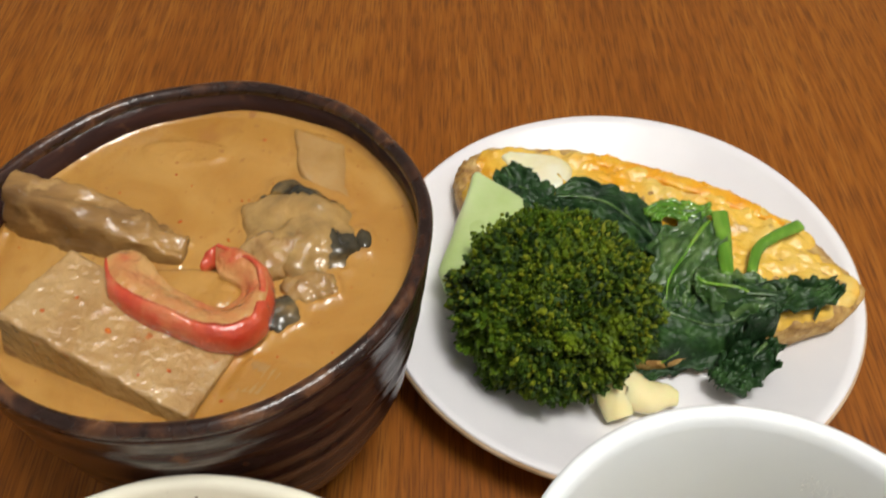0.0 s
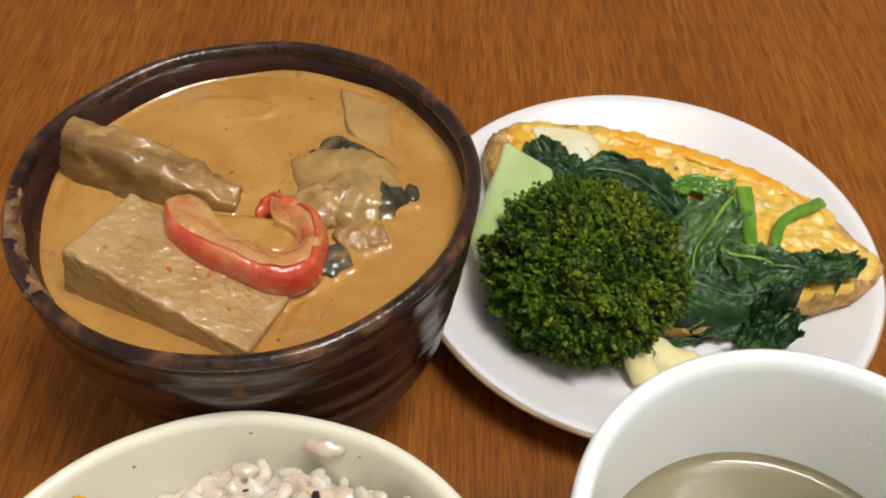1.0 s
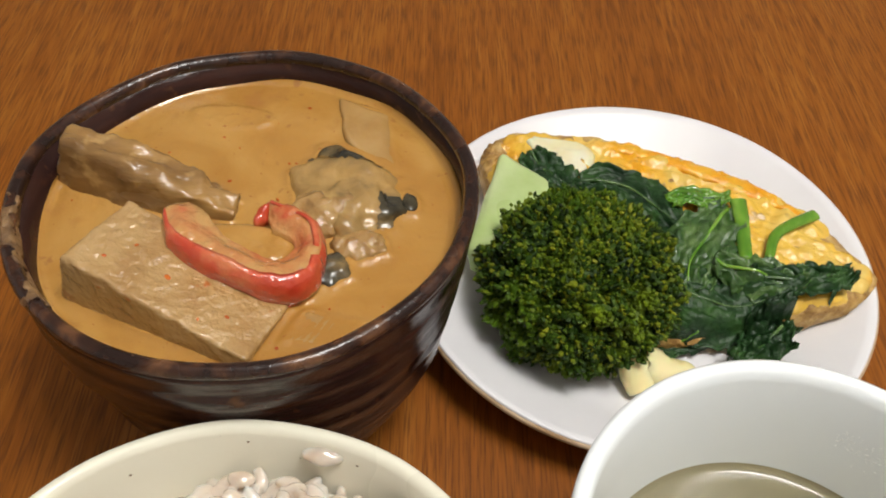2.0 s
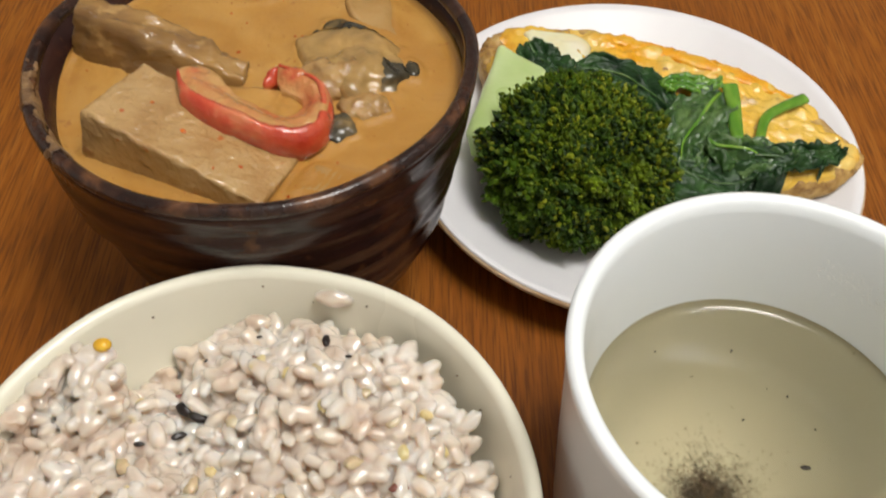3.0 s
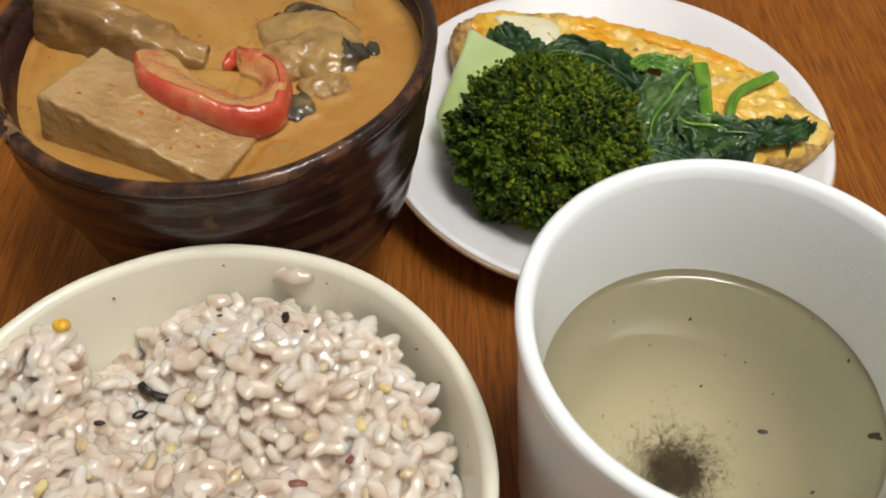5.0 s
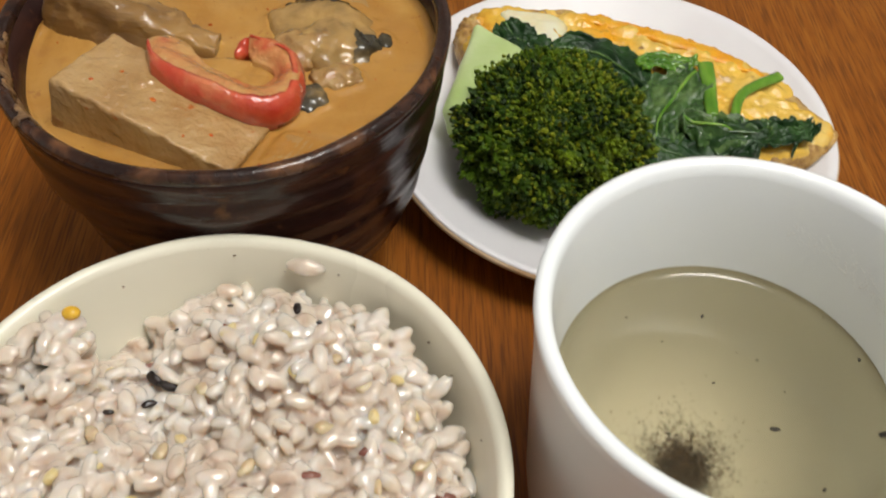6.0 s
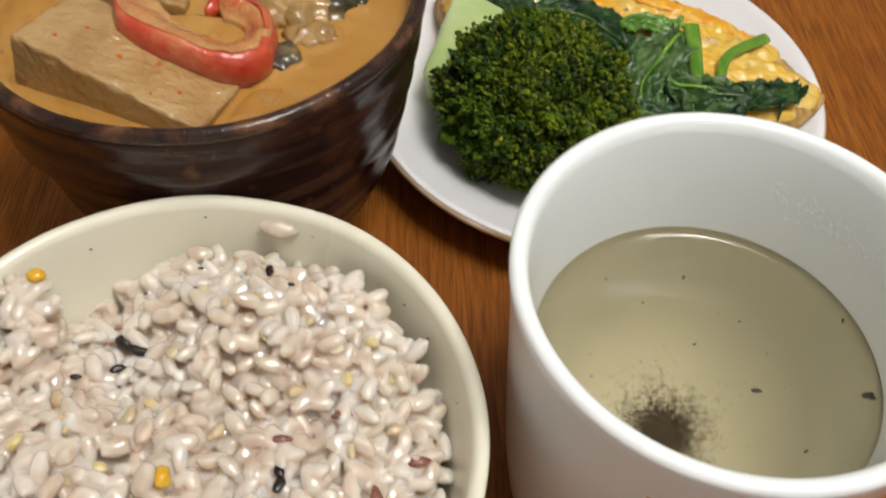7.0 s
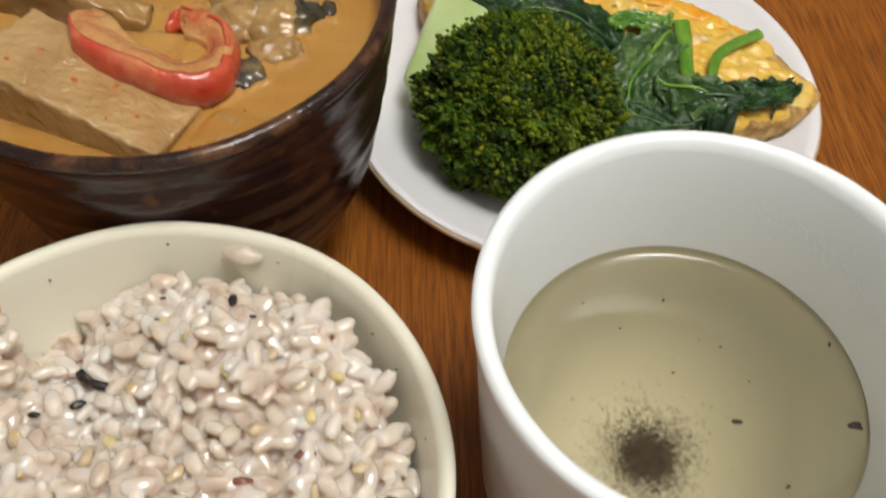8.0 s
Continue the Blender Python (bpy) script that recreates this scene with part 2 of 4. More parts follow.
TEA_LEAF = shade("tea_leaf_bits", ((0.3, (0.012, 0.009, 0.005)), (0.7, (0.045, 0.032, 0.015))), 400, rough=0.5, bump=0.3)
DROPLET = shade("condensation", ((0.3, (0.78, 0.79, 0.78)), (0.7, (0.82, 0.83, 0.82))), 100, rough=0.08, bump=0)


def tea_material():
    """Pale green-yellow tea, slightly cloudy: refracts, tints and scatters a little."""
    m = bpy.data.materials.new("pale_tea")
    m.use_nodes = True
    n, k = m.node_tree.nodes, m.node_tree.links
    bsdf = n["Principled BSDF"]
    bsdf.inputs["Base Color"].default_value = (0.295, 0.222, 0.096, 1)
    bsdf.inputs["Transmission Weight"].default_value = 0.94
    bsdf.inputs["IOR"].default_value = 1.33
    bsdf.inputs["Roughness"].default_value = 0.12
    bsdf.inputs["Coat Weight"].default_value, bsdf.inputs["Coat Roughness"].default_value, bsdf.inputs["Coat IOR"].default_value = 0.6, 0.03, 1.33
    tc, nz, bp = n.new("ShaderNodeTexCoord"), n.new("ShaderNodeTexNoise"), n.new("ShaderNodeBump")
    nz.inputs["Scale"].default_value, nz.inputs["Detail"].default_value = 45, 2
    bp.inputs["Strength"].default_value, bp.inputs["Distance"].default_value = 0.1, 0.0003
    k.new(tc.outputs["Object"], nz.inputs["Vector"])
    k.new(nz.outputs["Fac"], bp.inputs["Height"])
    k.new(bp.outputs["Normal"], bsdf.inputs["Normal"])
    return m


TEA = tea_material()


# ---- mesh helpers ----
def finish(bm, name, material, smooth=True):
    me = bpy.data.meshes.new(name)
    bmesh.ops.recalc_face_normals(bm, faces=bm.faces)
    for f in bm.faces:
        f.smooth = smooth
    bm.to_mesh(me)
    bm.free()
    me.materials.append(material)
    return me


def thing(name, bm=None, material=None, label="", category="", group="", kind="", at=None, smooth=True):
    ob = new(name, finish(bm, name, material, smooth) if bm else None)
    if at is not None:
        ob.matrix_world = at
    return tagged(ob, label, category, group, kind)


def part(name, bm, material, parent, label="", smooth=True):
    ob = new(name, finish(bm, name, material, smooth))
    ob.parent = parent
    return tagged(ob, label)


def wob(p, scale, seed=0.0):
    return noise.noise(Vector(p) * scale + Vector((seed * 7.3, seed * 3.1, seed * 5.7)))


def lathe(profile, segments=96, wobble=0.0, freq=3.0, seed=0.0, closed=False):
    """A turned body from (radius, height) pairs; wobble makes it uneven, as thrown by hand."""
    bm = bmesh.new()
    rings = []
    for r, z in profile:
        if r < 1e-6:
            rings.append([bm.verts.new((0, 0, z))])
            continue
        ring = []
        for i in range(segments):
            a = 2 * math.pi * i / segments
            d = wobble * (noise.noise(Vector((math.cos(a) * freq, math.sin(a) * freq, z * 60 + seed))))
            ring.append(bm.verts.new(((r + d) * math.cos(a), (r + d) * math.sin(a), z + 0.4 * d)))
        rings.append(ring)
    pairs = list(zip(rings, rings[1:])) + ([(rings[-1], rings[0])] if closed else [])
    for a, b in pairs:
        if len(a) == 1 and len(b) == 1:
            continue
        for i in range(segments):
            j = (i + 1) % segments
            if len(a) == 1:
                bm.faces.new((a[0], b[i], b[j]))
            elif len(b) == 1:
                bm.faces.new((a[i], a[j], b[0]))
            else:
                bm.faces.new((a[i], a[j], b[j], b[i]))
    return bm


def smooth_line(points, per=8, loop=False):
    """Points along a smooth curve through the given ones."""
    pts = [Vector(p) for p in points]
    n, out = len(pts), []
    for i in range(n if loop else n - 1):
        p0, p1, p2, p3 = (pts[(i + d) % n] if loop else pts[min(max(i + d, 0), n - 1)] for d in (-1, 0, 1, 2))
        for s in range(per):
            t = s / per
            out.append(0.5 * ((2 * p1) + (p2 - p0) * t + (2 * p0 - 5 * p1 + 4 * p2 - p3) * t * t + (3 * p1 - p0 - 3 * p2 + p3) * t ** 3))
    if not loop:
        out.append(pts[-1])
    return out


def tube(points, radius, sides=12, flat=1.0, per=8, taper=None, rough=0.0, seed=0.0):
    """A stem along a curve; flat squashes it in height, taper gives the radius along it."""
    line = smooth_line(points, per)
    bm, rings = bmesh.new(), []
    for i, p in enumerate(line):
        t = i / (len(line) - 1)
        way = (line[min(i + 1, len(line) - 1)] - line[max(i - 1, 0)]).normalized()
        side = way.cross(Vector((0, 0, 1))).normalized()
        up = side.cross(way)
        r = radius * (taper(t) if taper else 1)
        ring = []
        for s in range(sides):
            a = 2 * math.pi * s / sides
            q = p + side * (r * math.cos(a)) + up * (r * flat * math.sin(a))
            ring.append(bm.verts.new(q + Vector((1, 1, 1)) * rough * wob(q, 400, seed)))
        rings.append(ring)
    for a, b in zip(rings, rings[1:]):
        for s in range(sides):
            bm.faces.new((a[s], a[(s + 1) % sides], b[(s + 1) % sides], b[s]))
    bm.faces.new(rings[0])
    bm.faces.new(rings[-1])
    return bm


def blob(centre, radii, subdiv=4, rough=0.1, scale=60.0, turn=0.0, seed=0.0, flat_below=None):
    """A lumpy rounded piece."""
    bm = bmesh.new()
    bmesh.ops.create_icosphere(bm, subdivisions=subdiv, radius=1)
    rot = Matrix.Rotation(turn, 3, "Z")
    for v in bm.verts:
        p = v.co.copy()
        q = Vector((p.x * radii[0], p.y * radii[1], p.z * radii[2]))
        k = 1 + rough * (wob(q, scale, seed) + 0.5 * wob(q, scale * 2.7, seed + 3))
        q = rot @ (q * k) + Vector(centre)
        if flat_below is not None:
            q.z = max(q.z, flat_below)
        v.co = q
    return bm


def slab(top, depth, cuts=14, edge=0.0012, rough=0.0004, scale=250.0, seed=0.0):
    """A cut block from the four corners of its top face and its depth, with soft, slightly torn edges."""
    a, b, c, d = (Vector(p) for p in top)
    down = -((b - a).cross(d - a)).normalized()
    if down.z > 0:
        down = -down
    bm = bmesh.new()
    bmesh.ops.create_cube(bm, size=2)
    bmesh.ops.subdivide_edges(bm, edges=bm.edges, cuts=cuts, use_grid_fill=True)
    lu, lv = (b - a).length, (d - a).length
    for v in bm.verts:
        x, y, z = v.co
        hx, hy, hz = (abs(x) * lv / 2), (abs(y) * lu / 2), (abs(z) * depth / 2)
        over = [max(0, h - (full / 2 - edge)) for h, full in ((hx, lv), (hy, lu), (hz, depth))]
        ln = math.sqrt(sum(o * o for o in over))
        pull = max(0.0, ln - edge)
        sx = hx - (over[0] / ln * pull if ln else 0)
        sy = hy - (over[1] / ln * pull if ln else 0)
        sz = hz - (over[2] / ln * pull if ln else 0)
        u, w = 0.5 + math.copysign(sx, x) / lv, 0.5 + math.copysign(sy, y) / lu
        p = (a * (1 - u) + d * u) * (1 - w) + (b * (1 - u) + c * u) * w
        p = p + down * (depth / 2 - math.copysign(sz, z))
        v.co = p + Vector((wob(p, scale, seed), wob(p, scale, seed + 1), wob(p, scale, seed + 2))) * rough * 2
    return bm


def pad(outline, top, bottom, rings=18, per=6, edge=0.0025, rough=0.0006, scale=130.0, seed=0.0):
    """A flat lumpy cake from its outline (x, y) and the heights of its top and bottom as functions of (x, y)."""
    line = smooth_line([(x, y, 0) for x, y in outline], per, loop=True)
    c = sum(line, Vector()) / len(line)
    size = sum((p - c).length for p in line) / len(line)
    bm, loops = bmesh.new(), []
    for k in range(1, rings + 1):
        s = 1 - (1 - k / rings) ** 1.3
        fall = max(0.0, s - (1 - edge / size * 1.6)) / (edge / size * 1.6)
        ring = []
        for p in line:
            q = c + (p - c) * s
            z = top(q.x, q.y) + rough * 2 * wob(q, scale, seed) + rough * wob(q, scale * 2.6, seed) - edge * (1 - math.sqrt(max(0, 1 - fall * fall)))
            ring.append(bm.verts.new((q.x, q.y, z)))
        loops.append(ring)
    for k, s in ((1, 1.004), (2, 1.0), (3, 0.985)):
        ring = []
        for i, p in enumerate(line):
            q = c + (p - c) * s
            hi = loops[rings - 1][i].co.z
            lo = bottom(q.x, q.y)
            z = hi + (lo - hi) * (k / 3)
            q = q + Vector((wob(q, 300, seed + k), wob(q, 300, seed + k + 9), 0)) * rough * 1.5
            ring.append(bm.verts.new((q.x, q.y, z)))
        loops.append(ring)
    n = len(line)
    hub = bm.verts.new((c.x, c.y, top(c.x, c.y)))
    for i in range(n):
        bm.faces.new((hub, loops[0][i], loops[0][(i + 1) % n]))
    for a, b in zip(loops, loops[1:]):
        for i in range(n):
            bm.faces.new((a[i], a[(i + 1) % n], b[(i + 1) % n], b[i]))
    bm.faces.new(loops[-1])
    return bm


def box(x0, y0, z0, x1, y1, z1, bevel=0.0):
    bm = bmesh.new()
    bmesh.ops.create_cube(bm, size=1)
    for v in bm.verts:
        v.co = Vector(((x0 + x1) / 2 + v.co.x * (x1 - x0), (y0 + y1) / 2 + v.co.y * (y1 - y0), (z0 + z1) / 2 + v.co.z * (z1 - z0)))
    if bevel:
        bmesh.ops.bevel(bm, geom=bm.edges, offset=bevel, segments=3, profile=0.5, affect="EDGES")
    return bm


def swarm(name, places, shape, material, blocky=1.0, uneven=0.0, smooth=True, **tags):
    """Very many small bodies, joined: places are (centre, 3x3 matrix). blocky under 1 squares their ends."""
    base = bmesh.new()
    bmesh.ops.create_icosphere(base, subdivisions=shape, radius=1)
    verts = np.array([v.co for v in base.verts])
    faces = np.array([[v.index for v in f.verts] for f in base.faces])
    base.free()
    verts = np.sign(verts) * np.abs(verts) ** blocky
    dice = np.random.RandomState(4)

    def one(c, m):
        v = verts
        if uneven:
            k = dice.normal(0, uneven, (3, 3))
            v = verts + 0.5 * np.sin(verts @ (3.0 * dice.normal(0, 1, (3, 3))) + dice.uniform(0, 6, 3)) @ k
            v = v + np.outer(verts[:, 0] ** 2, [0, dice.normal(0, 0.10), dice.normal(0, 0.10)])
        return v @ np.array(m).T + np.array(c)

    allv = np.concatenate([one(c, m) for c, m in places])
    allf = np.concatenate([faces + i * len(verts) for i in range(len(places))])
    me = bpy.data.meshes.new(name)
    me.from_pydata(allv.tolist(), [], allf.tolist())
    me.polygons.foreach_set("use_smooth", [smooth] * len(me.polygons))
    me.materials.append(material)
    return tagged(new(name, me), **tags)


# ---- room: floor, walls, ceiling, table ----
thing("floor", box(-1.8, -1.6, -0.78, 2.2, 2.4, -0.72), FLOOR, "brown wooden floor under the table", "floor", kind="structure", smooth=False)
thing("ceiling", box(-1.8, -1.6, 1.55, 2.2, 2.4, 1.61), WALL, "plain pale ceiling over the table", "ceiling", kind="structure", smooth=False)
for wname, dims in (("wall_north", (-1.8, 2.4, -0.72, 2.2, 2.5, 1.55)), ("wall_south", (-1.8, -1.7, -0.72, 2.2, -1.6, 1.55)),
                    ("wall_west", (-1.9, -1.6, -0.72, -1.8, 2.4, 1.55)), ("wall_east", (2.2, -1.6, -0.72, 2.3, 2.4, 1.55))):
    thing(wname, box(*dims), WALL, "plain pale painted wall of the room", "wall", kind="structure", smooth=False)
table = thing("dining_table", label="orange-brown oak dining table with satin varnish", category="table")
part("tabletop", box(-0.65, -0.18, -0.03, 0.65, 0.67, 0.0, 0.004), OAK, table, smooth=False)
for lx in (-0.58, 0.58):
    for ly in (-0.11, 0.60):
        part("leg", box(lx - 0.03, ly - 0.03, -0.72, lx + 0.03, ly + 0.03, -0.03, 0.003), OAK, table, smooth=False)

# ---- brown bowl with soup ----
BX, BY = -0.0628, 0.1491
bowl = thing("soup_bowl", label="dark brown glazed stoneware bowl full of soup", category="bowl", at=pose(BX, BY, 0))
outer = [(0.0, 0.003), (0.025, 0.003), (0.0265, 0.0), (0.0300, 0.0), (0.0318, 0.005), (0.0378, 0.014), (0.0442, 0.028), (0.0486, 0.042), (0.0512, 0.054), (0.0533, 0.066),
         (0.0547, 0.077), (0.0556, 0.0862)]
inner = [(0.0525, 0.0862), (0.0522, 0.080), (0.0500, 0.068), (0.0455, 0.05), (0.0375, 0.028), (0.024, 0.013), (0.0, 0.010)]
groove = [(float(np.interp(z, [p[1] for p in outer[4:]], [p[0] for p in outer[4:]])) + 0.00030 * math.sin(z * 620) + 0.00012 * math.sin(z * 1500 + 1), z)
          for z in np.linspace(0.006, 0.0845, 60)]


def oval(bm):
    """The bowl is a little wider than deep, and its inside leans in more on one side."""
    for v in bm.verts:
        inside_wall = v.co.xy.length < 0.0529 and v.co.z > 0.02
        v.co.x *= 1.02 - (0.05 * min(1, max(0, (0.0866 - v.co.z) / 0.007)) if v.co.x < 0 and inside_wall else 0)
    return bm


part("body", oval(lathe(outer[:4] + groove + outer[-1:] + inner, 128, 0.0009, 2.2, 1.0)), BROWN_GLAZE, bowl)
rim_ring = [(0.0541 + 0.0019 * math.cos(a), 0.0866 + 0.0019 * math.sin(a)) for a in [2 * math.pi * i / 14 for i in range(14)]]
part("rim", oval(lathe(rim_ring, 128, 0.0009, 2.2, 1.0, closed=True)), BARE_CLAY, bowl, "worn rim with the clay showing through the glaze")

SOUP_Z = 0.0790


TOFU_TOP = [Vector(p) for p in ((-0.0980, 0.1200, 0.0938), (-0.0880, 0.1408, 0.0910), (-0.0482, 0.1200, 0.0805), (-0.0555, 0.1000, 0.0836))]
tofu = thing("tofu_slab", slab(TOFU_TOP, 0.0175, 56, 0.0010, 0.00018, 330, 1.0), TOFU, "pale brown rectangular tofu slab half sunk in soup", "tofu")
for u, w, size in ((0.15, 0.25, 0.0005), (0.22, 0.55, 0.0004), (0.45, 0.4, 0.0007), (0.62, 0.7, 0.0004), (0.8, 0.35, 0.0004), (0.3, 0.8, 0.0003), (0.7, 0.15, 0.0003)):
    near, far = TOFU_TOP[0].lerp(TOFU_TOP[3], u), TOFU_TOP[1].lerp(TOFU_TOP[2], u)
    part("chilli_fleck", blob(near.lerp(far, w), (size, size * 1.4, 0.0003), 2, 0.3, 900, u * 9, u), CHILLI, tofu, "orange chilli fleck")


def torn_chunk():
    """A long piece, triangular in section: a lit upper side, a ridge and a steep front, sinking away at one end."""
    back = smooth_line([(-0.1080, 0.1640, 0.0937), (-0.0970, 0.1630, 0.0918), (-0.0850, 0.1595, 0.0885), (-0.0760, 0.1570, 0.0855), (-0.0655, 0.1515, 0.0822)], 14)
    ridge = smooth_line([(-0.1090, 0.1580, 0.0932), (-0.0975, 0.1545, 0.0912), (-0.0865, 0.1505, 0.0882), (-0.0770, 0.1480, 0.0850), (-0.0660, 0.1450, 0.0815)], 14)
    foot = smooth_line([(-0.1145, 0.1570, 0.0745), (-0.1000, 0.1505, 0.0745), (-0.0880, 0.1465, 0.0745), (-0.0780, 0.1440, 0.0745), (-0.0670, 0.1435, 0.0745)], 14)
    bm, rings = bmesh.new(), []
    for b, r, f in zip(back, ridge, foot):
        low = Vector((b.x, b.y + 0.002, 0.0745))
        corners, ring = [b, r, f, low], []
        for a, c in zip(corners, corners[1:] + corners[:1]):
            for u in (0.06, 0.16, 0.28, 0.40, 0.52, 0.64, 0.76, 0.88, 0.95):
                p = a.lerp(c, u)
                p = p + Vector((1, 1, 1)) * (0.0011 * wob((p.x, p.y * 2, p.z * 2), 130, 4) + 0.0005 * wob((p.x * 0.6, p.y * 2, p.z * 2), 420, 6))
                ring.append(bm.verts.new(p))
        rings.append(ring)
    n = len(rings[0])
    for a, b in zip(rings, rings[1:]):
        for k in range(n):
            bm.faces.new((a[k], a[(k + 1) % n], b[(k + 1) % n], b[k]))
    bm.faces.new(rings[0])
    bm.faces.new(rings[-1])
    thing("tofu_chunk", bm, DARK_CHUNK, "brown fibrous simmered piece leaning in soup", "food piece")


torn_chunk()


def pepper():
    """A curled band: red skin standing along the outside, soup-coated flesh dished towards the inside."""
    ob = thing("red_pepper_slice", label="curled red pepper slice coated in creamy soup", category="pepper")
    rim = [(-0.0795, 0.1339, 0.0908), (-0.0764, 0.1277, 0.0912), (-0.0694, 0.1230, 0.0905), (-0.0601, 0.1194, 0.0890), (-0.0536, 0.1177, 0.0878), (-0.0478, 0.1182, 0.0870), (-0.0431, 0.1222, 0.0864), (-0.0420, 0.1278, 0.0862), (-0.0419, 0.1327, 0.0863), (-0.0439, 0.1387, 0.0868), (-0.0487, 0.1428, 0.0872), (-0.0558, 0.1462, 0.0868)]
    fold = [(-0.0782, 0.1413, 0.0902), (-0.0722, 0.1404, 0.0906), (-0.0665, 0.1337, 0.0899), (-0.0601, 0.1292, 0.0884), (-0.0554, 0.1273, 0.0872), (-0.0521, 0.1275, 0.0864), (-0.0503, 0.1296, 0.0858), (-0.0490, 0.1318, 0.0856), (-0.0493, 0.1342, 0.0857), (-0.0517, 0.1358, 0.0862), (-0.0546, 0.1376, 0.0866), (-0.0562, 0.1403, 0.0862)]
    out, inn = smooth_line(rim, 9), smooth_line(fold, 9)
    last = len(out) - 1
    for name, material, seed in (("skin", PEPPER_SKIN, 8), ("flesh", PEPPER_FLESH, 9)):
        bm, rings = bmesh.new(), []
        for i, (o, f) in enumerate(zip(out, inn)):
            t = i / last
            way = (f - o).normalized()
            width = (f - o).length
            if name == "skin":
                cut = [(0.0028, 0.0013), (0.0019, 0.0013), (0.0010, 0.0007), (0.0002, -0.0004), (-0.0004, -0.0024), (-0.0005, -0.0046), (0.0002, -0.0070), (0.0014, -0.0070), (0.0012, -0.0030), (0.0018, -0.0002)]
                sec = [o + way * u + Vector((0, 0, w)) for u, w in cut]
            else:
                sec = [o + (f - o) * u + Vector((0, 0, 0.0013 * math.sin(math.pi * min(1, u * 1.15)) - 0.0010 * u * u)) for u in np.linspace(0.10, 1.0, 13)]
                sec += [f + way * 0.0004 - Vector((0, 0, 0.003)), f - Vector((0, 0, 0.008)), o + way * 0.0012 - Vector((0, 0, 0.0068))]
            shrink = 0.80 + 0.20 * min(1, t * 14, (1 - t) * 12)
            mid = o.lerp(f, 0.5)
            ring = []
            for q in sec:
                q = mid + (q - mid) * shrink
                ring.append(bm.verts.new(q + Vector((0.4, 0.4, 1)) * (0.0006 * wob(q, 210, seed) + 0.00025 * wob(q, 620, seed))))
            rings.append(ring)
        n = len(rings[0])
        for a, b in zip(rings, rings[1:]):
            for k in range(n):
                bm.faces.new((a[k], a[(k + 1) % n], b[(k + 1) % n], b[k]))
        bm.faces.new(rings[0])
        bm.faces.new(rings[-1])
        part(name, bm, material, ob, "glossy red skin" if name == "skin" else "")
    pool = [(p.x, p.y) for p in inn[9::9]]
    part("soup_coating", pad(pool, lambda x, y: 0.0842 + 0.0006 * wob((x, y, 0), 160, 2), lambda x, y: 0.0770, 10, 6, 0.002, 0.0004, 200, 3.0), SOUP, ob, "creamy soup pooled inside the curl")
    part("curl", blob((-0.0572, 0.1432, 0.0835), (0.0017, 0.0036, 0.0034), 4, 0.3, 240, -0.5, 6.0), PEPPER_SKIN, ob, "small folded red end")


pepper()


def aubergine():
    ob = thing("aubergine_chunk", label="soft aubergine chunk with dark skin in soup", category="aubergine")
    shape = dict(centre=(-0.0390, 0.1545, 0.0765), radii=(0.0140, 0.0195, 0.0082), subdiv=5, rough=0.28, scale=95, turn=0.30, seed=3.0)
    part("inner_film", blob(**shape), AUB_FILM, ob, "greyish translucent inner film")
    part("flesh", blob((-0.0432, 0.1480, 0.0800), (0.0088, 0.0078, 0.0050), 5, 0.30, 150, 0.2, 5.0), AUB_FLESH, ob, "tan glossy flesh")
    part("flesh", blob((-0.0345, 0.1380, 0.0785), (0.0078, 0.0044, 0.0034), 5, 0.34, 190, 0.1, 6.0), AUB_FLESH, ob, "tan glossy flesh")
    mid = Vector(shape["centre"])
    for keep in (lambda p: p.y > 0.1650 - 0.25 * (p.x + 0.039) + 0.004 * wob(p, 200, 1) and p.x < -0.030, lambda p: p.x > -0.0300 + 0.002 * wob(p, 200, 4) and 0.138 < p.y < 0.153):
        bm = blob(**shape)
        for v in bm.verts:
            v.co = mid + (v.co - mid) * 1.025
        bmesh.ops.delete(bm, geom=[f for f in bm.faces if not keep(f.calc_center_median())], context="FACES")
        part("skin", bm, AUB_SKIN, ob, "dark wrinkled skin")


aubergine()
thing("aubergine_piece", blob((-0.0228, 0.1530, 0.0786), (0.0022, 0.0046, 0.0020), 4, 0.35, 190, 0.2, 7.0), AUB_SKIN, "small dark piece of aubergine skin in soup", "aubergine")
thing("aubergine_piece", blob((-0.0408, 0.1300, 0.0788), (0.0046, 0.0052, 0.0030), 4, 0.35, 190, 0.4, 8.0), AUB_SKIN, "dark aubergine piece beside the pepper slice", "aubergine")
thing("simmered_slice", slab(((-0.0445, 0.1935, 0.0815), (-0.0290, 0.1885, 0.0803), (-0.0260, 0.1640, 0.0794), (-0.0400, 0.1745, 0.0811)), 0.007, 30, 0.0016, 0.0006, 130, 2.0), YAM,
      "beige slippery slice lying flat in soup", "food piece")
thing("simmered_slice", slab(((-0.0500, 0.1085, 0.0794), (-0.0455, 0.1180, 0.0796), (-0.0300, 0.1130, 0.0794), (-0.0340, 0.1070, 0.0793)), 0.004, 10, 0.001, 0.0004, 200, 3.0), YAM,
      "beige slice just under the soup surface", "food piece")
thing("meat_piece", blob((-0.0730, 0.1850, 0.0782), (0.0110, 0.0042, 0.0013), 4, 0.2, 140, -0.1, 4.0), AUB_FLESH, "brownish meat piece mostly under the soup", "meat")


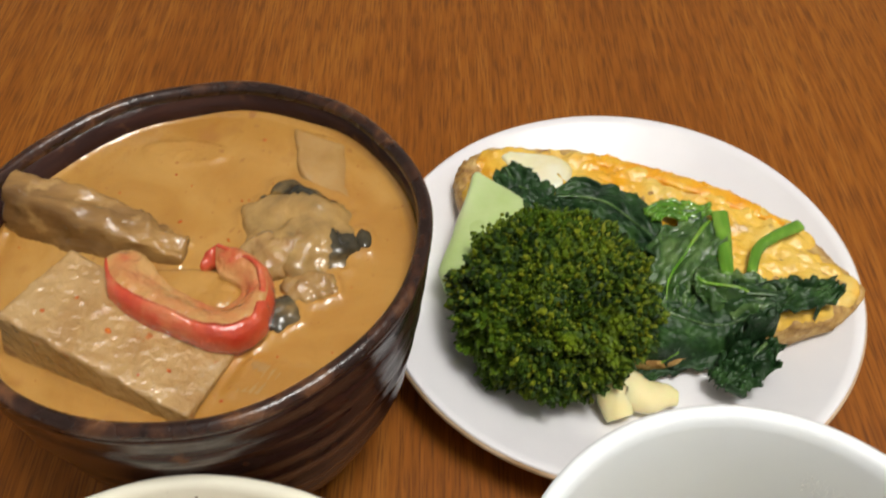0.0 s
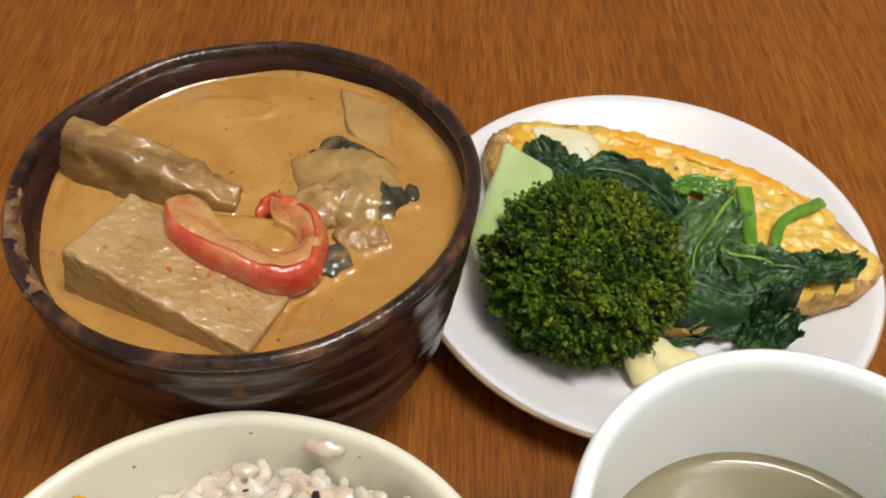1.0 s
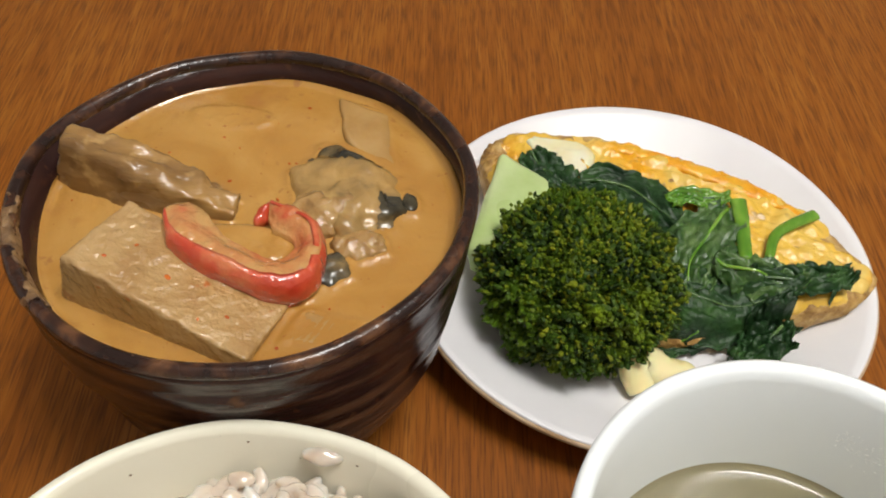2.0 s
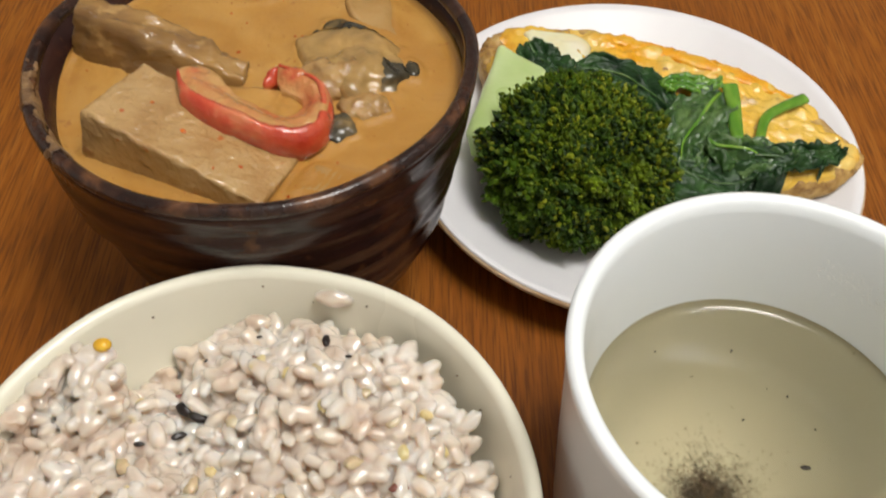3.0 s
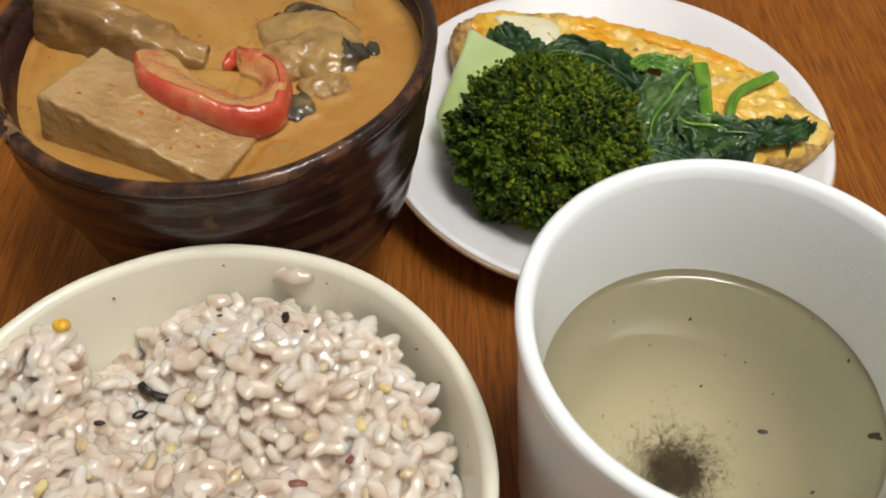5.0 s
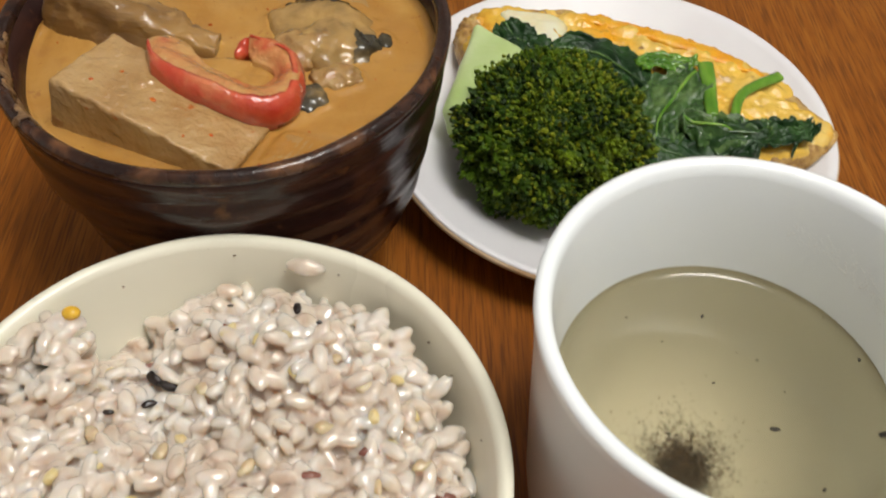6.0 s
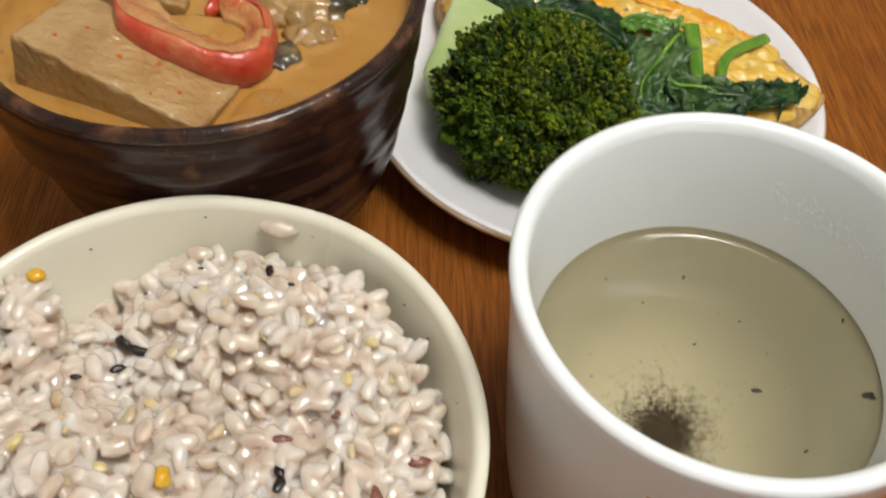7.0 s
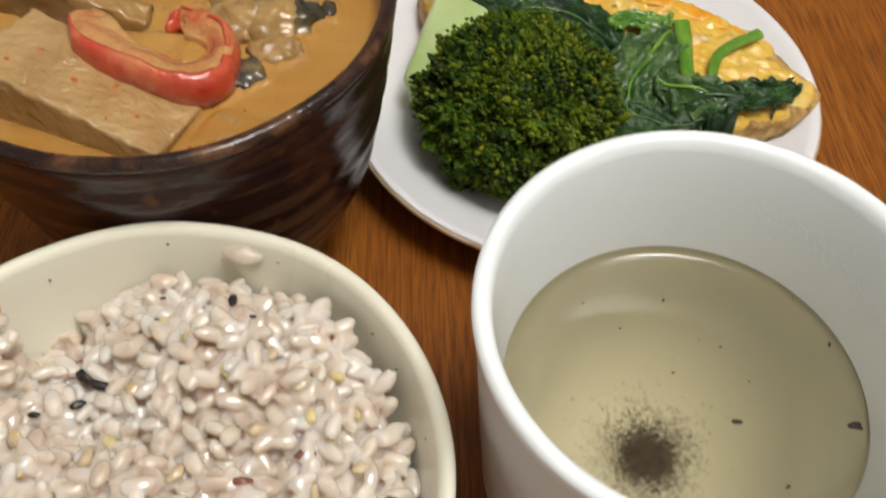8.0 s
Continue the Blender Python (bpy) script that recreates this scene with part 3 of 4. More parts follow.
def soup_smear():
    """A ragged film of dried soup from the rim down the inside of the bowl."""
    wall = ((0.0563, 0.0862), (0.0552, 0.0886), (0.0533, 0.0884), (0.0521, 0.0860), (0.0519, 0.0780))
    bm, rows = bmesh.new(), []
    for i in range(91):
        a = math.radians(184 + 42 * i / 90)
        row = []
        for j in range(25):
            r, z = wall[j // 6]
            r2, z2 = wall[min(4, j // 6 + 1)]
            u = (j % 6) / 6
            r, z = r + (r2 - r) * u, z + (z2 - z) * u
            q = Vector((r * math.cos(a) * 1.02, r * math.sin(a), z))
            lift = 0.0003 + 0.0004 * max(0, wob(q, 260, 3)) + 0.0002 * wob(q, 700, 4)
            row.append(bm.verts.new(q + Vector((-math.cos(a), -math.sin(a), 0.3)) * lift + Vector((BX, BY, 0))))
        rows.append(row)
    for i, (a, b) in enumerate(zip(rows, rows[1:])):
        for j in range(24):
            q = a[j].co
            edge = min(1, i / 14, (90 - i) / 14) * min(1, j / 12)
            if wob(q, 120, 7) + 0.7 * wob(q, 330, 8) > 0.66 - 0.66 * edge:
                bm.faces.new((a[j], b[j], b[j + 1], a[j + 1]))
    bmesh.ops.delete(bm, geom=[v for v in bm.verts if not v.link_faces], context="VERTS")
    ob = thing("soup_smear", bm, SMEAR, "dried tan soup smear down the inside of the bowl rim", "smear")
    thick = ob.modifiers.new("thickness", "SOLIDIFY")
    thick.thickness, thick.offset = 0.0003, 0.0


soup_smear()

PIECES = ("tofu_slab", "tofu_chunk", "inner_film", "flesh", "skin", "aubergine_piece", "simmered_slice", "meat_piece")


def soup_surface():
    """The soup's top, drawn up a little along the bowl and round every piece that breaks it."""
    shore = [o.matrix_world @ v.co for o in scene.objects if o.type == "MESH" and o.name.split(".")[0] in PIECES for v in o.data.vertices if abs(v.co.z - SOUP_Z) < 0.0007]
    tree = kdtree.KDTree(len(shore))
    for i, p in enumerate(shore):
        tree.insert((p.x - BX, p.y - BY, SOUP_Z), i)
    tree.balance()
    prof = [(0.0, 0.060), (0.040, 0.060), (0.0480, 0.066), (0.0525, SOUP_Z + 0.0016), (0.0517, SOUP_Z + 0.0006), (0.0508, SOUP_Z + 0.0001)]
    prof += [(0.0503 * (1 - i / 90), SOUP_Z) for i in range(0, 91)]
    bm = oval(lathe(prof, 240))
    for v in bm.verts:
        if v.co.z > SOUP_Z - 0.001 and v.co.xy.length < 0.0505:
            v.co.z += 0.0005 * wob(v.co, 55, 2) + 0.00030 * wob(v.co, 130, 5)
            near = tree.find((v.co.x, v.co.y, SOUP_Z))[2]
            v.co.z += 0.0011 * math.exp(-near / 0.0011)
    return bm


soup = thing("soup", soup_surface(), SOUP, "creamy orange-brown soup filling the brown bowl", "soup", at=pose(BX, BY, 0))

rng_fleck = random.Random(21)
for i in range(46):
    r, a = 0.048 * math.sqrt(rng_fleck.random()), rng_fleck.uniform(0, 6.28)
    size = rng_fleck.uniform(0.00018, 0.00042)
    part("chilli_fleck", blob((r * math.cos(a), r * math.sin(a), SOUP_Z + 0.0001), (size, size * rng_fleck.uniform(0.6, 1.8), 0.0003), 1, 0.2, 900, a, i),
         CHILLI, soup)

# ---- plate with omelette, broccoli, spinach, mayonnaise ----
PX, PY = 0.0518, 0.1939
plate_top = [(0.0, 0.0055), (0.050, 0.0058), (0.0555, 0.0068), (0.0585, 0.0086), (0.066, 0.0122), (0.0735, 0.0165), (0.0762, 0.0180)]


def plate_height(x, y):
    r = math.hypot(x - PX, y - PY)
    return float(np.interp(r, [p[0] for p in plate_top], [p[1] for p in plate_top]))


plate = thing("plate", label="white glazed side plate with a toasted brown edge", category="plate", at=pose(PX, PY, 0))
part("body", lathe(plate_top + [(0.0770, 0.0176)] + [(0.0766, 0.0166), (0.074, 0.0140), (0.062, 0.0062), (0.050, 0.0025), (0.046, 0.0), (0.043, 0.0), (0.042, 0.0022), (0.0, 0.0022)], 128, 0.0003, 2),
     PLATE_WHITE, plate)
part("edge", lathe([(0.0766 + 0.0012 * math.cos(a), 0.0163 + 0.0012 * math.sin(a)) for a in [2 * math.pi * i / 10 for i in range(10)]], 128, 0.0003, 2, closed=True), PLATE_EDGE, plate,
     "thin toasted brown edge")

OMELETTE = [(0.002, 0.226), (0.005, 0.238), (0.013, 0.2470), (0.030, 0.2465), (0.050, 0.2430), (0.070, 0.2345), (0.092, 0.2240), (0.112, 0.2100), (0.121, 0.1960), (0.1265, 0.1835), (0.117, 0.173),
            (0.104, 0.1700), (0.090, 0.1680), (0.066, 0.1630), (0.047, 0.1630), (0.032, 0.168), (0.014, 0.190)]


def omelette_top(x, y):
    back = max(0.0, min(1.0, (y - 0.19) / 0.05))
    front = max(0.0, min(1.0, (0.185 - y) / 0.022)) * max(0.0, min(1.0, (0.105 - x) / 0.02))
    return 0.0215 + 0.0035 * back - 0.0075 * front + 0.0014 * wob((x, y, 0), 70, 3)


def inside(x, y, outline):
    hit = False
    for (x0, y0), (x1, y1) in zip(outline, outline[1:] + outline[:1]):
        if (y0 > y) != (y1 > y) and x < (x1 - x0) * (y - y0) / (y1 - y0) + x0:
            hit = not hit
    return hit


def food_height(x, y):
    return omelette_top(x, y) if inside(x, y, OMELETTE) else plate_height(x, y) + 0.0006


omelette = thing("omelette", label="yellow baked omelette slice with a browned crust", category="omelette")
part("egg", pad(OMELETTE, omelette_top, lambda x, y: omelette_top(x, y) - 0.0060, 40, 12, 0.0028, 0.0010, 210, 2.0), EGG, omelette)
part("crust", pad([(0.0642 + (x - 0.0642) * 1.022, 0.1985 + (y - 0.1985) * 1.022) for x, y in OMELETTE], lambda x, y: omelette_top(x, y) - 0.0012, lambda x, y: plate_height(x, y) + 0.0008,
                  10, 8, 0.002, 0.0007, 300, 5.0), CRUST, omelette, "browned crisp underside")
part("egg_white", pad([(0.016, 0.2415), (0.028, 0.2420), (0.040, 0.2370), (0.038, 0.2270), (0.029, 0.2240), (0.021, 0.2320)], lambda x, y: omelette_top(x, y) + 0.0012, lambda x, y: omelette_top(x, y) - 0.003,
                      8, 6, 0.0012, 0.0004, 200, 1.0), EGG_WHITE, omelette, "pale egg-white patch")


part("browned_ridge", tube([(x, y, omelette_top(x, y) - 0.0006) for x, y in ((0.046, 0.2400), (0.058, 0.2362), (0.072, 0.2300), (0.086, 0.2232), (0.098, 0.2160), (0.108, 0.2085))], 0.0034, 18, 0.45, 10,
                           lambda t: 0.45 + 0.6 * math.sin(math.pi * t) + 0.10 * math.sin(t * 11), 0.0006, 3.0), EGG_ORANGE, omelette, "glossy orange ridge along the back")
part("torn_end", blob((0.0055, 0.2370, 0.0175), (0.0050, 0.0095, 0.0075), 5, 0.30, 230, -0.35, 2.0), CRUST, omelette, "brown crumbly torn end")


def broccoli():
    ob = thing("broccoli_floret", label="dark green boiled broccoli floret with yellowing buds", category="broccoli")
    rng = random.Random(5)
    centre, radii = Vector((0.0298, 0.1762, 0.0240)), (0.0308, 0.0300, 0.0238)

    def crown_point(d, depth=0.0):
        q = Vector((d.x * radii[0], d.y * radii[1], d.z * radii[2]))
        k = 1.02 + 0.06 * wob(d, 2.6, 1) + 0.24 * (0.42 - noise.voronoi(d * 4.2)[0][0]) + 0.24 * (0.40 - noise.voronoi(d * 8.5)[0][0]) - depth
        p = centre + q * k
        p.z = max(p.z, 0.0078)
        return p

    buds, count = [], 9000
    for i in range(count):
        z = 1 - 1.62 * (i + 0.5) / count
        a = i * 2.399963
        d = Vector((math.sqrt(1 - z * z) * math.cos(a), math.sqrt(1 - z * z) * math.sin(a), z))
        d = (d + Vector((rng.gauss(0, 0.012), rng.gauss(0, 0.012), rng.gauss(0, 0.012)))).normalized()
        p = crown_point(d, rng.uniform(-0.020, 0.030))
        b = 0.0004 + 0.0006 * rng.random() ** 1.5
        lean = (d + 0.6 * Vector((rng.gauss(0, 1), rng.gauss(0, 1), rng.gauss(0, 1))).normalized()).normalized()
        buds.append((p, lean.to_track_quat("Z", "Y").to_matrix() @ Matrix.Diagonal((b, b * rng.uniform(0.7, 1.2), b * rng.uniform(1.0, 2.0)))))
    crown = swarm("bud_mass", buds, 1, BUDS, 1.0, 0.30, False, kind="stuff")
    crown.parent = ob
    core = bmesh.new()
    bmesh.ops.create_icosphere(core, subdivisions=5, radius=1)
    for v in core.verts:
        v.co = crown_point(v.co.normalized(), 0.03)
    part("crown", core, BUDS, ob)
    part("stalk", tube([(0.030, 0.174, 0.026), (0.029, 0.176, 0.016), (0.028, 0.178, 0.0068)], 0.010, 16), STALK, ob, "pale green stalk")


broccoli()
thing("broccoli_chunk", slab(((-0.0070, 0.1880, 0.0245), (0.0065, 0.2320, 0.0300), (0.0235, 0.2180, 0.0275), (0.0170, 0.1860, 0.0285)), 0.0150, 14, 0.0035, 0.0006, 90, 6.0), STALK,
      "pale green peeled broccoli stem on the plate", "broccoli")


def spinach(name, spine, width, material, label, seed, folds=0.0016, lift=0.0008, cols=30, rows=48, ragged=0.35):
    """A wilted leaf: a crumpled sheet along a spine, draped over what lies below."""
    line = smooth_line([(x, y, 0) for x, y in spine], max(2, rows // (len(spine) - 1)))
    bm, grid = bmesh.new(), []
    for i, p in enumerate(line):
        t = i / (len(line) - 1)
        way = (line[min(i + 1, len(line) - 1)] - line[max(i - 1, 0)]).normalized()
        side = Vector((way.y, -way.x, 0))
        w = width * (0.30 + 0.70 * math.sin(math.pi * (0.10 + 0.82 * t)))
        row = []
        for j in range(cols + 1):
            s = 2 * j / cols - 1
            k = 1 + ragged * (wob((t * 5, math.copysign(1, s), seed), 1.7, seed) + 0.5 * wob((t * 13, math.copysign(1, s), seed), 1.7, seed + 2))
            q = p + side * (w * s * k) + way * (0.0012 * wob((s * 3, t * 4, seed), 1.3))
            crease = abs(noise.noise(Vector((s * 2.3 + seed, t * 4.2, seed * 1.7)))) + 0.6 * abs(noise.noise(Vector((s * 5.1, t * 9 + seed, seed)))) + 0.35 * abs(noise.noise(Vector((s * 11 + seed, t * 19, seed))))
            z = food_height(q.x, q.y) + lift + folds * 2.2 * crease
            row.append([q.x, q.y, z])
        grid.append(row)
    g = np.array(grid)
    for _ in range(1):
        g[1:-1, 1:-1, 2] = (g[1:-1, 1:-1, 2] * 2 + g[:-2, 1:-1, 2] + g[2:, 1:-1, 2] + g[1:-1, :-2, 2] + g[1:-1, 2:, 2]) / 6
    vs = [[bm.verts.new(co) for co in row] for row in g.tolist()]
    for a, b in zip(vs, vs[1:]):
        for j in range(cols):
            bm.faces.new((a[j], a[j + 1], b[j + 1], b[j]))
    ob = thing(name, label=label, category="spinach", group="spinach on the omelette")
    blade = part("blade", bm, material, ob)
    thick = blade.modifiers.new("thickness", "SOLIDIFY")
    thick.thickness, thick.offset = 0.0005, 1.0
    rib = [tuple(g[i, cols // 2]) for i in range(0, len(g), max(1, len(g) // 7))]
    part("midrib", tube([(x, y, z + 0.0004) for x, y, z in rib], 0.00065, 8, 0.8, 4, lambda t: 1.2 - 0.8 * t), LEAF_STEM if material != LEAF else LEAF_PALE, ob)
    return ob


DARK = "dark green wilted spinach leaf on the omelette"
spinach("spinach_leaf", [(0.0165, 0.2330), (0.0230, 0.2240), (0.0330, 0.2140)], 0.0075, LEAF, DARK, 1.0)
spinach("spinach_leaf", [(0.0330, 0.2190), (0.0480, 0.2185), (0.0600, 0.2060), (0.0660, 0.1950)], 0.0085, LEAF, DARK, 2.0, 0.002)
spinach("spinach_leaf", [(0.0830, 0.2080), (0.0740, 0.1960), (0.0660, 0.1840), (0.0640, 0.1740)], 0.0110, LEAF_PALE, "pale translucent wilted spinach leaf", 3.0, 0.002, 0.0018)
spinach("spinach_leaf", [(0.0560, 0.1800), (0.0660, 0.1730), (0.0800, 0.1705), (0.0900, 0.1725)], 0.0102, LEAF, DARK, 4.0, 0.002, 0.0012)
spinach("spinach_leaf", [(0.0740, 0.1840), (0.0830, 0.1800), (0.0930, 0.1780), (0.1020, 0.1770)], 0.0075, LEAF_PALE, "pale translucent wilted spinach leaf", 5.0, 0.0022, 0.0024)
spinach("spinach_leaf", [(0.0850, 0.1790), (0.0980, 0.1770), (0.1090, 0.1775), (0.1175, 0.1805)], 0.0062, LEAF, DARK, 6.0, 0.002, 0.0022)
spinach("spinach_leaf", [(0.0970, 0.1690), (0.0895, 0.1620), (0.0835, 0.1570), (0.0775, 0.1520)], 0.0075, LEAF, "dark spinach leaf hanging onto the plate", 7.0, 0.0030, 0.0045, ragged=0.5)
spinach("spinach_leaf", [(0.0500, 0.1640), (0.0590, 0.1622), (0.0700, 0.1635)], 0.0040, LEAF, DARK, 8.0, 0.0015)
spinach("spinach_leaf", [(0.0630, 0.2100), (0.0720, 0.2125), (0.0840, 0.2120)], 0.0042, LEAF_STEM, "bright green curled spinach leaf", 9.0, 0.0016, 0.0018)


def stem(points, r, lift, label):
    pts = [(x, y, food_height(x, y) + lift + r * 0.6) for x, y in points]
    thing("spinach_sprig", tube(pts, r, 12, 0.6, 8, lambda t: 1.1 - 0.3 * t, 0.0002, 2.0), LEAF_STEM, label, "spinach", "spinach on the omelette")


stem([(0.0865, 0.2105), (0.0862, 0.2020), (0.0850, 0.1930), (0.0842, 0.1850)], 0.0027, 0.0016, "thick bright green spinach stem")
stem([(0.1120, 0.2060), (0.1030, 0.2015), (0.0965, 0.1965), (0.0925, 0.1870)], 0.0021, 0.0010, "bent bright green spinach stem")
stem([(0.0510, 0.1615), (0.0580, 0.1625), (0.0670, 0.1635)], 0.0012, 0.0002, "thin pale green spinach stem")


def mayonnaise():
    pts = [(0.0480, 0.1445, 0.0085), (0.0466, 0.1490, 0.0110), (0.0470, 0.1535, 0.0130), (0.0510, 0.1530, 0.0112), (0.0560, 0.1510, 0.0100), (0.0610, 0.1515, 0.0092), (0.0655, 0.1515, 0.0085)]
    thing("mayonnaise", tube(pts, 0.0054, 16, 0.8, 8, lambda t: 0.75 + 0.5 * math.sin(math.pi * t) - 0.25 * t, 0.0003, 4.0), MAYO, "pale yellow squeezed mayonnaise on the plate", "mayonnaise")


mayonnaise()

# ---- cream bowl with rice ----
RX, RY = -0.0547, 0.0368
rice_bowl = thing("rice_bowl", label="cream glazed rice bowl filled with mixed-grain rice", category="bowl", at=pose(RX, RY, 0))
part("body", lathe([(0.0, 0.004), (0.022, 0.004), (0.0235, 0.0), (0.0265, 0.0), (0.0275, 0.006), (0.036, 0.014), (0.0475, 0.030), (0.0545, 0.047), (0.0582, 0.060), (0.0592, 0.0655), (0.0594, 0.0670),
                    (0.0589, 0.0678), (0.0578, 0.0680), (0.0567, 0.0676), (0.0560, 0.0660), (0.0550, 0.060), (0.0515, 0.048), (0.044, 0.032), (0.032, 0.018), (0.0, 0.011)], 128, 0.0006, 2, 4.0),
     CREAM, rice_bowl)


def bowl_radius(z):
    return float(np.interp(z, [0.011, 0.018, 0.032, 0.048, 0.060, 0.066], [0.0, 0.032, 0.044, 0.0515, 0.055, 0.056]))


def rice_height(x, y):
    """The heap's top over the table: highest in the middle, a hollow and a bare stretch of bowl."""
    u, v = x - RX, y - RY
    z = 0.0595 + 0.0045 * math.exp(-((u - 0.018) ** 2 + (v - 0.030) ** 2) / 0.0006) - 0.0075 * math.exp(-((u + 0.014) ** 2 + (v - 0.024) ** 2) / 0.00012)
    z -= 0.011 * math.exp(-((u + 0.027) ** 2 + (v - 0.038) ** 2) / 0.00010)
    z -= 0.0042 * math.exp(-((v - 0.010 + 0.25 * u) / 0.0055) ** 2) * math.exp(-((u + 0.012) / 0.030) ** 2)
    z -= 0.006 * max(0.0, (u - 0.035) / 0.015)
    z -= 0.0045 * max(0.0, (v - 0.034) / 0.012)
    return z + 0.0034 * wob((x, y, 0), 95, 1) + 0.0020 * wob((x, y, 0), 200, 2)


def rice():
    rng = random.Random(11)
    places = []
    for layer in range(2):
        for i in range(600):
            r, a = 0.0515 * math.sqrt((i + 0.5) / 600), i * 2.399963 + layer
            x, y = RX + r * math.cos(a) + rng.gauss(0, 0.0008), RY + r * math.sin(a) + rng.gauss(0, 0.0008)
            z = rice_height(x, y) - 0.0018 * layer + rng.uniform(-0.0014, 0.0016)
            if math.hypot(x - RX, y - RY) > bowl_radius(z) - 0.0012:
                continue
            places.append((x, y, z))
    for i in range(60):
        a = math.pi * rng.uniform(0.80, 1.02)
        z = rng.uniform(0.058, 0.0650)
        r = bowl_radius(z) - 0.0018
        places.append((RX + r * math.cos(a), RY + r * math.sin(a), z))
    for i in range(34):
        t = rng.random()
        places.append((-0.0915 + 0.004 * t + rng.gauss(0, 0.0022), 0.0735 - 0.016 * t + rng.gauss(0, 0.002), 0.0650 - 0.006 * t + rng.gauss(0, 0.0008)))
    grains = []
    for x, y, z in places:
        turn = Euler((rng.gauss(0, 0.4), rng.gauss(0, 0.32), rng.uniform(0, 6.28))).to_matrix()
        k = rng.uniform(0.80, 1.16)
        grains.append(((x, y, z), turn @ Matrix.Diagonal((0.0031 * k, 0.00166 * k * rng.uniform(0.88, 1.15), 0.00150 * k))))
    loose = swarm("cooked_rice", grains, 2, RICE, 0.88, 0.09, label="pinkish white cooked mixed-grain rice heaped in the cream bowl", category="rice", kind="stuff")
    bm = lathe([(0.0, 0.0125), (0.030, 0.0180), (0.0425, 0.032), (0.049, 0.047)] + [(0.049 * (1 - i / 40), 0.05) for i in range(41)], 120)
    for v in bm.verts:
        if v.co.z > 0.0485:
            v.co.z = rice_height(v.co.x + RX, v.co.y + RY) - 0.0017
        v.co += Vector((RX, RY, 0))
    bmesh.ops.recalc_face_normals(bm, faces=bm.faces)
    for f in bm.faces:
        f.smooth = True
    bm.from_mesh(loose.data)
    bm.to_mesh(loose.data)
    bm.free()
    stick = loose.modifiers.new("sticking_grains", "REMESH")
    stick.mode, stick.voxel_size, stick.use_smooth_shade = "VOXEL", 0.00028, True
    soft = loose.modifiers.new("softened", "SMOOTH")
    soft.factor, soft.iterations = 0.5, 3


rice()


def seed_at(name, x, y, size, material, label, category, group, turn=0.0, lift=0.0021, tilt=0.2):
    bm = blob((0, 0, 0), size, 3, 0.38, 560, 0, turn)
    thing(name, bm, material, label, category, group, at=pose(x, y, rice_height(x, y) + lift, 0, math.degrees(tilt), math.degrees(turn)))


SPECKS = ((119, 0.0615), (92, 0.0640), (66, 0.0630), (38, 0.0600), (28, 0.0590), (10, 0.0600), (80, 0.0600), (134, 0.0625))
SEEDS = "dark seeds in the rice"
for x, y, turn, s in ((-0.0410, 0.0775, 1.5, 1.0), (-0.0725, 0.0590, 0.5, 1.0), (-0.0345, 0.0280, 1.2, 1.2), (-0.0720, 0.0655, -0.4, 1.5), (-0.0690, 0.0635, -0.3, 1.4), (-0.0350, 0.0700, 0.2, 0.5),
                      (-0.0565, 0.0800, 0.3, 0.45), (-0.0690, 0.0770, 0.9, 0.4), (-0.0800, 0.0560, 0.1, 0.8), (-0.0350, 0.0310, 1.9, 1.0)):
    seed_at("black_seed", x, y, (0.0017 * s, 0.0009 * s, 0.0008 * s), RICE_BLACK, "small black sesame seed in the rice", "seed", SEEDS, turn)
for x, y, turn, s in ((-0.0235, 0.0430, 0.3, 1.0), (-0.0085, 0.0350, 0.1, 1.2), (-0.0165, 0.0270, -1.2, 1.1), (-0.0350, 0.0375, 0.1, 0.9), (-0.0745, 0.0690, 0.6, 0.6), (-0.0560, 0.0735, -0.8, 0.7)):
    seed_at("red_grain", x, y, (0.0022 * s, 0.0011 * s, 0.0010 * s), RICE_RED, "dark red rice grain among white grains", "rice grain", "red grains in the rice", turn, 0.0007)
for x, y in ((-0.0880, 0.0600), (-0.0820, 0.0660), (-0.0480, 0.0680), (-0.0400, 0.0600), (-0.0180, 0.0590), (-0.0185, 0.0440), (-0.0230, 0.0500), (-0.0640, 0.0500), (-0.0780, 0.0420), (-0.0550, 0.0730),
             (-0.0700, 0.0340), (-0.0860, 0.0380), (-0.0150, 0.0520), (-0.0600, 0.0290), (-0.0450, 0.0330)):
    seed_at("millet_grain", x, y, (0.0017, 0.0012, 0.0009), MILLET, "yellow millet grain in the rice", "millet", "yellow grains in the rice", x * 900, 0.0008)
for x, y, turn, s in ((-0.0590, 0.0600, 0.4, 1.0), (-0.0250, 0.0565, 1.0, 0.9), (-0.0420, 0.0690, 2.0, 0.8), (-0.0330, 0.0480, 0.2, 0.9), (-0.0660, 0.0440, 1.4, 0.9), (-0.0130, 0.0420, 0.7, 0.8),
                      (-0.0820, 0.0500, 2.3, 0.9), (-0.0480, 0.0400, 0.9, 0.8), (-0.0220, 0.0360, 1.7, 0.8), (-0.0760, 0.0300, 0.3, 0.9), (-0.0520, 0.0610, 2.6, 0.7), (-0.0310, 0.0640, 1.2, 0.8)):
    seed_at("husked_grain", x, y, (0.0026 * s, 0.0016 * s, 0.0013 * s), TAN_GRAIN, "translucent tan grain among the rice", "grain", "tan grains in the rice", turn, 0.0006)
seed_at("corn_kernel", -0.0565, 0.0300, (0.0016, 0.0022, 0.0013), CORN, "bright yellow corn kernel in the rice", "corn", "corn in the rice", 0.2)
